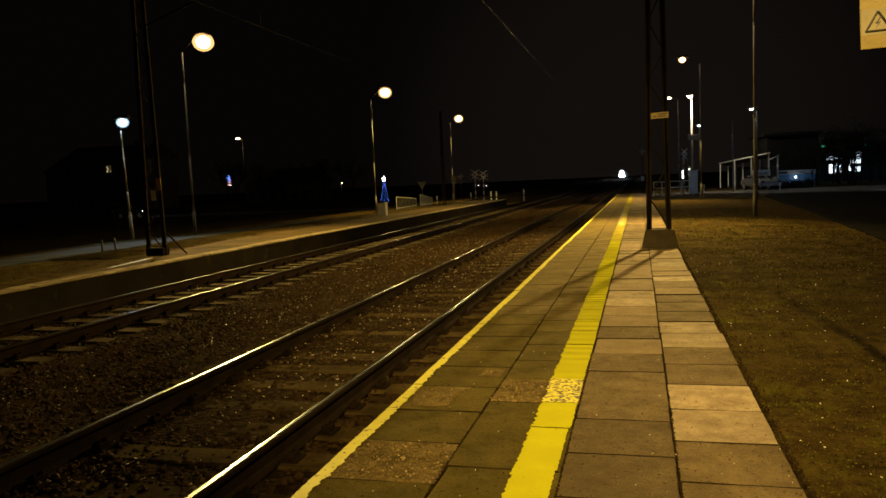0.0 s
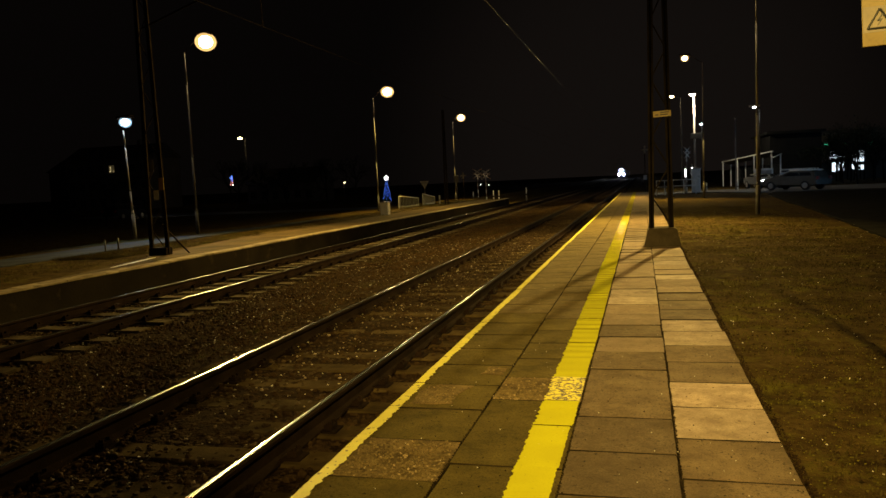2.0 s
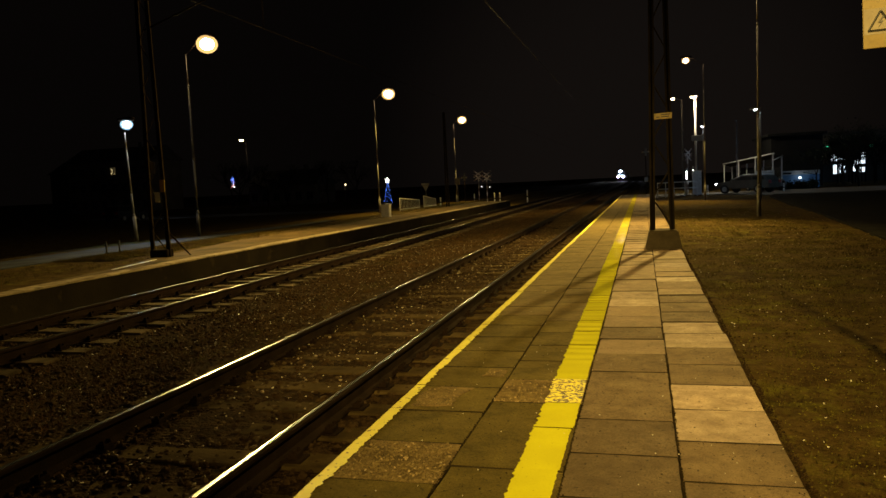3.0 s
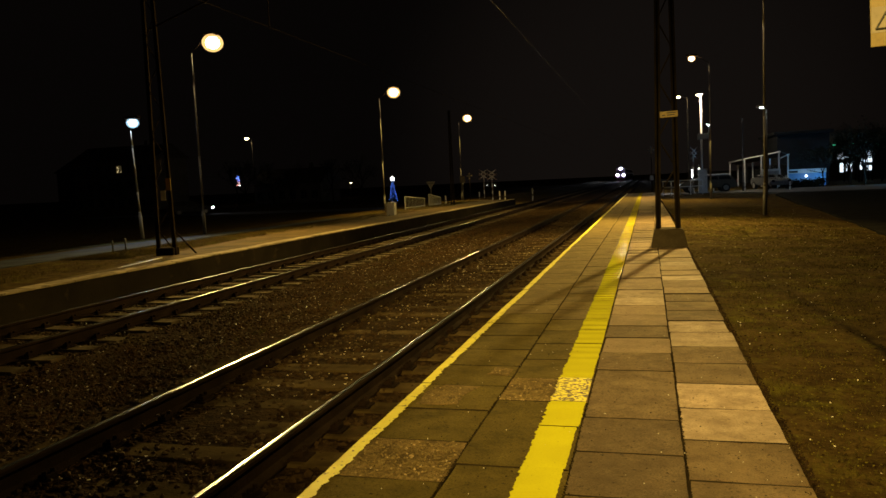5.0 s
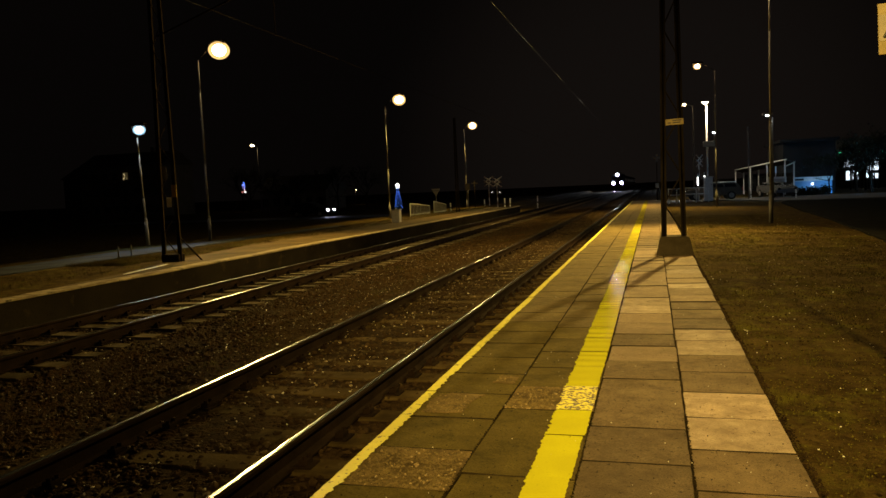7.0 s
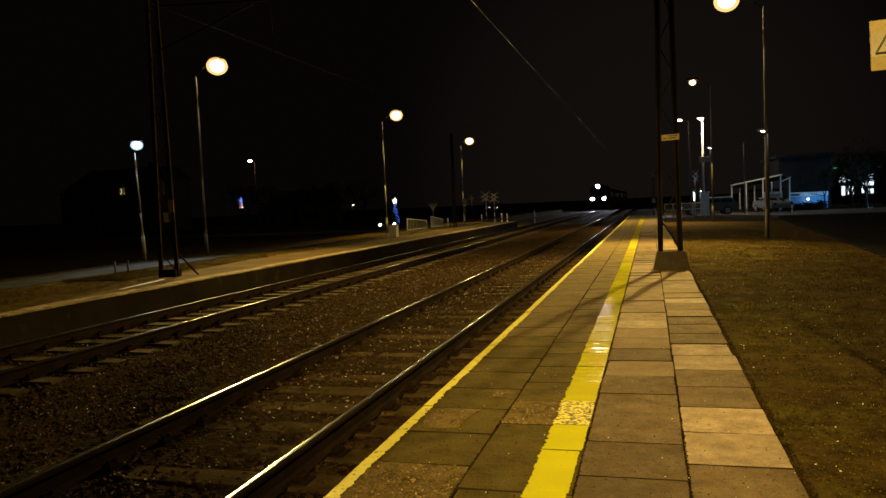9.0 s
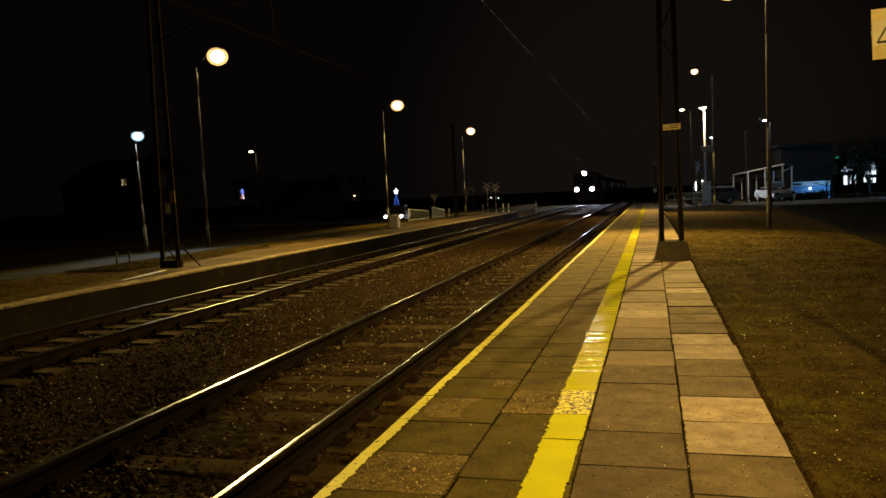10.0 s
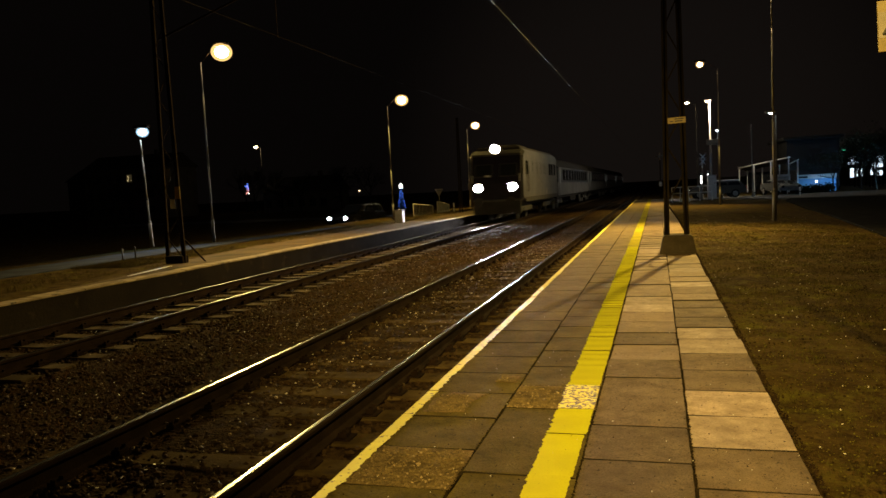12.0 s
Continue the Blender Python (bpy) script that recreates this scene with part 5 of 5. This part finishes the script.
# ---- shelter, board, building with wall panel ----
def shelter():
    s = thing("shelter", "pale framed shelter with a sloping flat roof", "shelter", pose(0, 0, -0.2))
    a, b = Vector((7.5, 76.25, 0)), Vector((10.75, 68.25, 0))
    back = Vector((0.75, 0.31, 0))
    for k in (0.02, 0.33, 0.66, 0.98):
        for off, drop in ((Vector(), 0.0), (back, 0.25)):
            p = a.lerp(b, k) + off
            h = 2.27 + 0.625 * k - drop
            bm = bmesh.new()
            box(bm, p.x - 0.05, p.x + 0.05, p.y - 0.05, p.y + 0.05, 0, h, 0.008)
            part("post", bm, M_WHITE, s)
    bm = bmesh.new()
    lo = [a, b, b + back, a + back]
    hs = [2.27, 2.895, 2.645, 2.02]
    v0 = [bm.verts.new((p.x, p.y, h)) for p, h in zip(lo, hs)]
    v1 = [bm.verts.new((p.x, p.y, h + 0.05)) for p, h in zip(lo, hs)]
    bm.faces.new(v0[::-1]), bm.faces.new(v1)
    for i in range(4):
        bm.faces.new((v0[i], v0[(i + 1) % 4], v1[(i + 1) % 4], v1[i]))
    part("roof", bm, M_ROOF, s)
    bm = bmesh.new()
    rod(bm, (a.x, a.y - 0.03, 2.31), (b.x, b.y - 0.03, 2.94), 0.065, n=8)
    part("fascia", bm, M_WHITE, s, "pale roof edge")
    bm = bmesh.new()
    rod(bm, b + Vector((0, 0, 2.4)), b + back + Vector((0, 0, 2.72)), 0.04, n=8)
    part("strut", bm, M_WHITE, s)
    for k in (0.02, 0.33, 0.66):
        p, q = a.lerp(b, k) + back, a.lerp(b, k + 0.31) + back
        bm = bmesh.new()
        vs = [bm.verts.new((r.x, r.y, z)) for r, z in ((p, 0.3), (q, 0.3), (q, 1.85), (p, 1.85))]
        f = bm.faces.new(vs)
        bmesh.ops.solidify(bm, geom=[f], thickness=0.02)
        part("back_panel", bm, M_GLASS, s)


shelter()


def info_board():
    s = thing("information_board", "white framed information board on two legs", "notice board", pose(9.72, 66.2, -0.27))
    bm = bmesh.new()
    box(bm, -0.72, 0.72, -0.03, 0.03, 0.72, 1.6, 0.01)
    fr = part("frame", bm, M_WHITE, s)
    bm = bmesh.new()
    box(bm, -0.58, 0.6, -0.045, -0.03, 0.84, 1.44, 0.005)
    part("panel", bm, M_GREY, fr)
    for x in (-0.5, 0.5):
        bm = bmesh.new()
        rod(bm, (x, 0, 0), (x, 0, 0.8), 0.035, n=8)
        part("leg", bm, M_WHITE, s)


info_board()


# near-black: the wall's lack of light above the beams is put into its colour
M_UNLITWALL = surf("render blackened as unlit", (0.012, 0.012, 0.012), (0.008, 0.008, 0.008), 0.95, scale=0.8, fine=14, bump=0.3, spec=0.1)


def yard_building():
    b = thing("workshop_building", "dark rendered building with a flat roof behind the yard", "building", pose(0, 72, -0.2))
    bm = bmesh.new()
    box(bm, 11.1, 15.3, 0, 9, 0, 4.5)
    wall = part("wall", bm, M_UNLITWALL, b)
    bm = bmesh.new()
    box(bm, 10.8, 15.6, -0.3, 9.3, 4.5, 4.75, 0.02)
    part("roof", bm, M_UNLITWALL, b)
    # the bluish light, strongest at the top, is put into panel and band colours
    p = thing("wall_panel", "low hoarding panel, tinted blue as lit, with a whiter top", "hoarding", pose(11.35, 69.7, -0.25))
    bm = bmesh.new()
    box(bm, 0, 3.2, 0, 0.08, 0, 1.1, 0.01)
    part("panel", bm, M_PANEL, p)
    bm = bmesh.new()
    box(bm, -0.03, 3.23, -0.05, 0.1, 1.1, 1.45, 0.01)
    part("top_band", bm, M_WHITE, p, "white band for the brighter lit top")
    bm = bmesh.new()
    box(bm, 0.15, 1.0, -0.06, -0.048, 1.16, 1.33, 0.002)
    part("writing", bm, M_BLACK, p, "dark bar of unreadable writing")
    l = thing("wall_lamp", "small round white lamp on a short post", "lamp", pose(12.95, 69.3, -0.2))
    bm = bmesh.new()
    rod(bm, (0, 0, 0), (0, 0, 0.75), 0.03, n=8)
    part("post", bm, M_BLACK, l)
    bm = bmesh.new()
    ball(bm, (0, 0, 0.8), 0.1)
    part("globe", bm, M_SMALLGLOBE, l, "glowing globe")


yard_building()


def shop():
    b = thing("shop_building", "distant shop with brightly lit windows and green lights", "shop", pose(0, 92, -0.3))
    bm = bmesh.new()
    box(bm, 17, 34, 0, 8, 0, 5.2)
    part("wall", bm, M_HOUSE, b)
    bm = bmesh.new()
    box(bm, 16.6, 34.4, -0.4, 8.4, 5.2, 5.5, 0.02)
    part("roof", bm, M_ROOF, b)
    for x0, x1, z0, z1 in ((20.35, 21.0, 2.35, 3.1), (21.1, 21.9, 2.5, 3.15), (20.6, 21.1, 0.9, 1.9), (21.25, 21.8, 1.0, 2.0), (22.5, 23.05, 1.1, 2.9), (23.15, 23.9, 1.9, 3.1), (23.3, 23.8, 1.0, 1.5), (27.0, 27.7, 1.0, 3.1), (27.8, 28.6, 1.0, 3.1)):
        bm = bmesh.new()
        box(bm, x0 - 0.08, x1 + 0.08, -0.08, 0.05, z0 - 0.08, z1 + 0.08, 0.01)
        fr = part("window", bm, M_GREY, b)
        bm = bmesh.new()
        box(bm, x0, x1, -0.1, -0.082, z0, z1, 0.004)
        part("pane", bm, M_WINCOOL, fr, "brightly lit pane")
    for x, z in ((20.0, 3.9), (21.9, 3.95), (24.4, 3.85), (27.1, 3.9)):
        bm = bmesh.new()
        box(bm, x - 0.18, x + 0.18, -0.12, 0.02, z - 0.12, z + 0.08, 0.02)
        part("sign_light", bm, M_GREENLED, b, "green light")


shop()


def bare_tree(x, y, z, height, seed, label, kind_of="tree", thick=0.014):
    rng = random.Random(seed)
    t = thing(kind_of, label, kind_of, pose(x, y, z), "bare trees by the yard" if kind_of == "tree" else "bushes by the yard")
    bm = bmesh.new()
    twigs = bmesh.new()
    leaves = bmesh.new()

    def grow(p, d, length, r, depth):
        q = p + d * length
        rod(bm if depth < 2 else twigs, p, q, r, r * 0.7, n=7 if depth < 2 else 4, caps=False)
        if depth >= 4:
            for _ in range(3):
                c = q + Vector((rng.gauss(0, 0.15), rng.gauss(0, 0.15), rng.gauss(0, 0.15)))
                a, b2 = Vector((rng.gauss(0, 1), rng.gauss(0, 1), rng.gauss(0, 1))).normalized() * 0.09, Vector((rng.gauss(0, 1), rng.gauss(0, 1), rng.gauss(0, 1))).normalized() * 0.06
                leaves.faces.new([leaves.verts.new(c + v) for v in (a, b2, -a, -b2)])
            return
        for _ in range(4 if depth < 3 else 3):
            nd = (d + Vector((rng.gauss(0, 0.55), rng.gauss(0, 0.55), rng.gauss(0.1, 0.35)))).normalized()
            grow(p.lerp(q, rng.uniform(0.55, 1.0)), nd, length * rng.uniform(0.6, 0.85), r * 0.55, depth + 1)

    grow(Vector((0, 0, -0.1)), Vector((rng.gauss(0, 0.05), rng.gauss(0, 0.05), 1)).normalized(), height * 0.32, height * thick, 0)
    part("trunk", bm, M_BARK, t)
    part("twig_mass", twigs, M_BARK, t)["kind"] = "stuff"
    part("leaves", leaves, M_FIR, t, "sparse dark leaves")["kind"] = "stuff"


for i, (x, y, h) in enumerate(((17.4, 69.0, 6.5), (18.3, 78.0, 6.5), (19.6, 80.0, 7.0), (20.6, 83.0, 6.0), (17.0, 72.0, 5.0), (21.3, 79.0, 6.5), (21.2, 88.0, 5.5), (22.6, 88.5, 5.5), (23.6, 87.0, 6.0), (20.2, 87.0, 5.0), (26.5, 88.0, 6.0), (19.0, 83.0, 6.0), (21.9, 84.5, 6.5), (23.0, 82.0, 6.5))):
    bare_tree(x, y, -0.2, h, 40 + i, "dark almost leafless tree beside the yard")


bare_tree(13.9, 67.4, -0.25, 4.2, 61, "thin dark leafless tree before the blue hoarding")
for i, (x, y, h) in enumerate(((11.7, 67.2, 0.6), (12.25, 66.9, 0.55), (12.8, 67.3, 0.65), (13.4, 66.8, 0.8))):
    bare_tree(x, y, -0.3, h, 66 + i, "low dark leafless bush before the hoarding", "bush", 0.02)

for i, (x, y, h) in enumerate(((-66.5, 114.0, 10.0), (-72.0, 121.0, 11.0), (-58.0, 108.0, 8.5), (-52.5, 104.0, 8.0), (-44.0, 100.0, 9.0), (-84.0, 104.0, 10.0), (-38.0, 96.0, 8.0))):
    bare_tree(x, y, -0.85, h, 80 + i, "dark leafless tree behind the street")


# ---- grass, scraps ----
def blades(name, count, region, seed, label, material=None, tall=1.0, base=None):
    rng = np.random.default_rng(seed)
    x0, x1, y0, y1 = region
    x = x0 + (x1 - x0) * rng.random(count)
    y = y0 + (y1 - y0) * rng.random(count) ** 1.7
    keep = np.array([0.5 * noise.noise((a * 2.2, b * 2.2, 7)) + 0.5 * noise.noise((a * 7, b * 7, 2)) for a, b in zip(x, y)]) > rng.normal(0.0, 0.25, count)
    x, y = x[keep], y[keep]
    n = len(x)
    a = rng.random(n) * math.tau
    h = (0.004 + 0.016 * rng.random(n) ** 2) * tall
    w = 0.0025 + 0.003 * rng.random(n)
    lean = rng.normal(0, 0.014 * tall, (n, 2))
    z = np.array([base if base is not None else bed_height(a) if a < -1 else ground_height(a, b) for a, b in zip(x, y)]) - 0.02
    v = np.stack([np.stack([x - w * np.cos(a), y - w * np.sin(a), z], -1), np.stack([x + w * np.cos(a), y + w * np.sin(a), z], -1), np.stack([x + lean[:, 0], y + lean[:, 1], z + h + 0.024], -1)], 1).reshape(-1, 3)
    f = np.arange(3 * n).reshape(-1, 3)
    me = bpy.data.meshes.new(name)
    me.from_pydata(v.tolist(), [], f.tolist())
    me.materials.append(material or M_BLADE)
    tagged(new(name, me), label, "grass", kind="stuff")


blades("grass", 130000, (0.7, 4.4, -3, 32), 11, "short sparse winter grass beside the platform")
M_CLOD = surf("dark soil clod", (0.055, 0.036, 0.013), (0.03, 0.019, 0.008), 0.95, scale=2, fine=40, bump=0, spec=0.01)
M_TUFT = surf("mossy tuft", (0.16, 0.145, 0.022), (0.09, 0.066, 0.016), 0.95, scale=1.6, fine=40, bump=0, spec=0.01, harsh=0.7)
for count, size, material, label, seed in ((11000, (0.003, 0.011), M_CLOD, "dark soil clods scattered in the turf", 81), (24000, (0.002, 0.007), M_TUFT, "small mossy tufts in the turf", 82)):
    stones("turf_clods", count, (0.7, 4.5, 2.2, 24), size, lambda q: ground_height(q, 0) - 0.004, material, label, seed)
blades("weeds", 95000, (-7.0, -4.5, 3, 45), 12, "brown weeds between the tracks", M_WEED, 4.4)
blades("grass", 90000, (-14.0, -12.2, 15, 56), 13, "uneven tufts of grass along the back of the opposite platform", M_BLADE, 6.0, -0.08)
blades("grass", 30000, (-13.6, -11.3, 5, 15.5), 14, "dark tufts of grass behind the sandy strip", M_BLADE, 5.0, -0.08)


def scraps(name, count, region, z, seed, size, label, material):
    rng = random.Random(seed)
    bm = bmesh.new()
    for _ in range(count):
        x, y = rng.uniform(region[0], region[1]), region[2] + (region[3] - region[2]) * rng.random() ** 1.5
        zz = (ground_height(x, y) + 0.02) if z is None else z(x) if callable(z) else z
        a, s = rng.random() * math.tau, rng.uniform(*size)
        m = Matrix.Translation((x, y, zz)) @ pose(0, 0, 0, rng.uniform(-25, 25), rng.uniform(-25, 25), math.degrees(a))
        box(bm, -s, s, -s * 0.6, s * 0.6, 0, 0.004, 0, m)
    tagged(new(name, mesh_of(name, bm, material)), label, "litter", kind="stuff")


M_SCRAP = surf("pale dry leaf", (0.85, 0.8, 0.72), (0.5, 0.45, 0.36), 0.4, scale=5, fine=30, bump=0)
scraps("leaf_litter", 760, (0.75, 4.8, 3.0, 28), None, 5, (0.002, 0.0065), "pale leaf scraps scattered on the turf", M_SCRAP)
scraps("paper_scraps", 900, (-9.5, -2.6, 3.0, 22), lambda x: bed_height(x) + 0.035, 6, (0.003, 0.011), "pale scraps among the ballast", M_SCRAP)
scraps("dirt_crumbs", 280, (-1.45, 0.65, 2.6, 9), 0.002, 9, (0.0012, 0.004), "dark dirt crumbs on the slabs", M_SOIL)
scraps("grit", 170, (-1.4, 0.65, 2.8, 14), 0.002, 8, (0.001, 0.003), "pale grit on the slabs", M_SCRAP)


# ---- what moves ----
def motions():
    for ob, back in ((loco, 0.0), *((c, 15.2 + 26.8 * k) for k, c in enumerate(coaches))):
        walk(ob, [(t, pose(-8.33, y + back, -0.37)) for t, y in ((0, 388.5), (6, 214.3), (8.5, 141.6), (10, 97.8), (11, 68.7), (12, 39.5))])
    walk(estate_car, [(t, pose(x, y, -0.27, 0, 0, a)) for t, x, y, a in ((0, 17.65, 50.5, 134), (1, 14.16, 54.0, 134), (2, 10.55, 57.65, 134), (2.5, 8.92, 59.3, 136), (2.8, 8.14, 60.1, 140), (3.2, 7.2, 61.1, 146), (4.0, 5.75, 62.9, 166), (4.8, 4.5, 63.4, 186), (6, 4.48, 63.4, 186), (12, 4.48, 63.4, 186))])
    walk(street_car, [(t, pose(x, y, -0.66, 0, 0, a)) for t, x, y, a in ((0, -47.5, 60.5, 90), (4.0, -47.5, 60.5, 90), (4.7, -47.0, 64.5, 76), (5.2, -44.2, 68.4, 32), (5.6, -41.2, 69.4, 4), (6.0, -38.9, 69.4, 0), (6.7, -35.2, 69.4, -2), (7.5, -30.3, 68.7, -22), (8.3, -25.6, 65.9, -56), (9.5, -20.8, 59.1, -74), (10.5, -18.85, 53.5, -84), (11, -18.4, 50.6, -90), (11.5, -18.26, 47.7, -98), (12, -18.7, 44.75, -102))])
    walk(helper_car, [(t, pose(x, y, -0.38, 0, 0, a)) for t, x, y, a in ((0, 44, 55, 150), (3.0, 43, 55.5, 150), (3.9, 31, 60.5, 152), (4.6, 23.3, 64.3, 151), (5.2, 22.6, 64.7, 151), (12, 22.6, 64.7, 151))])


motions()
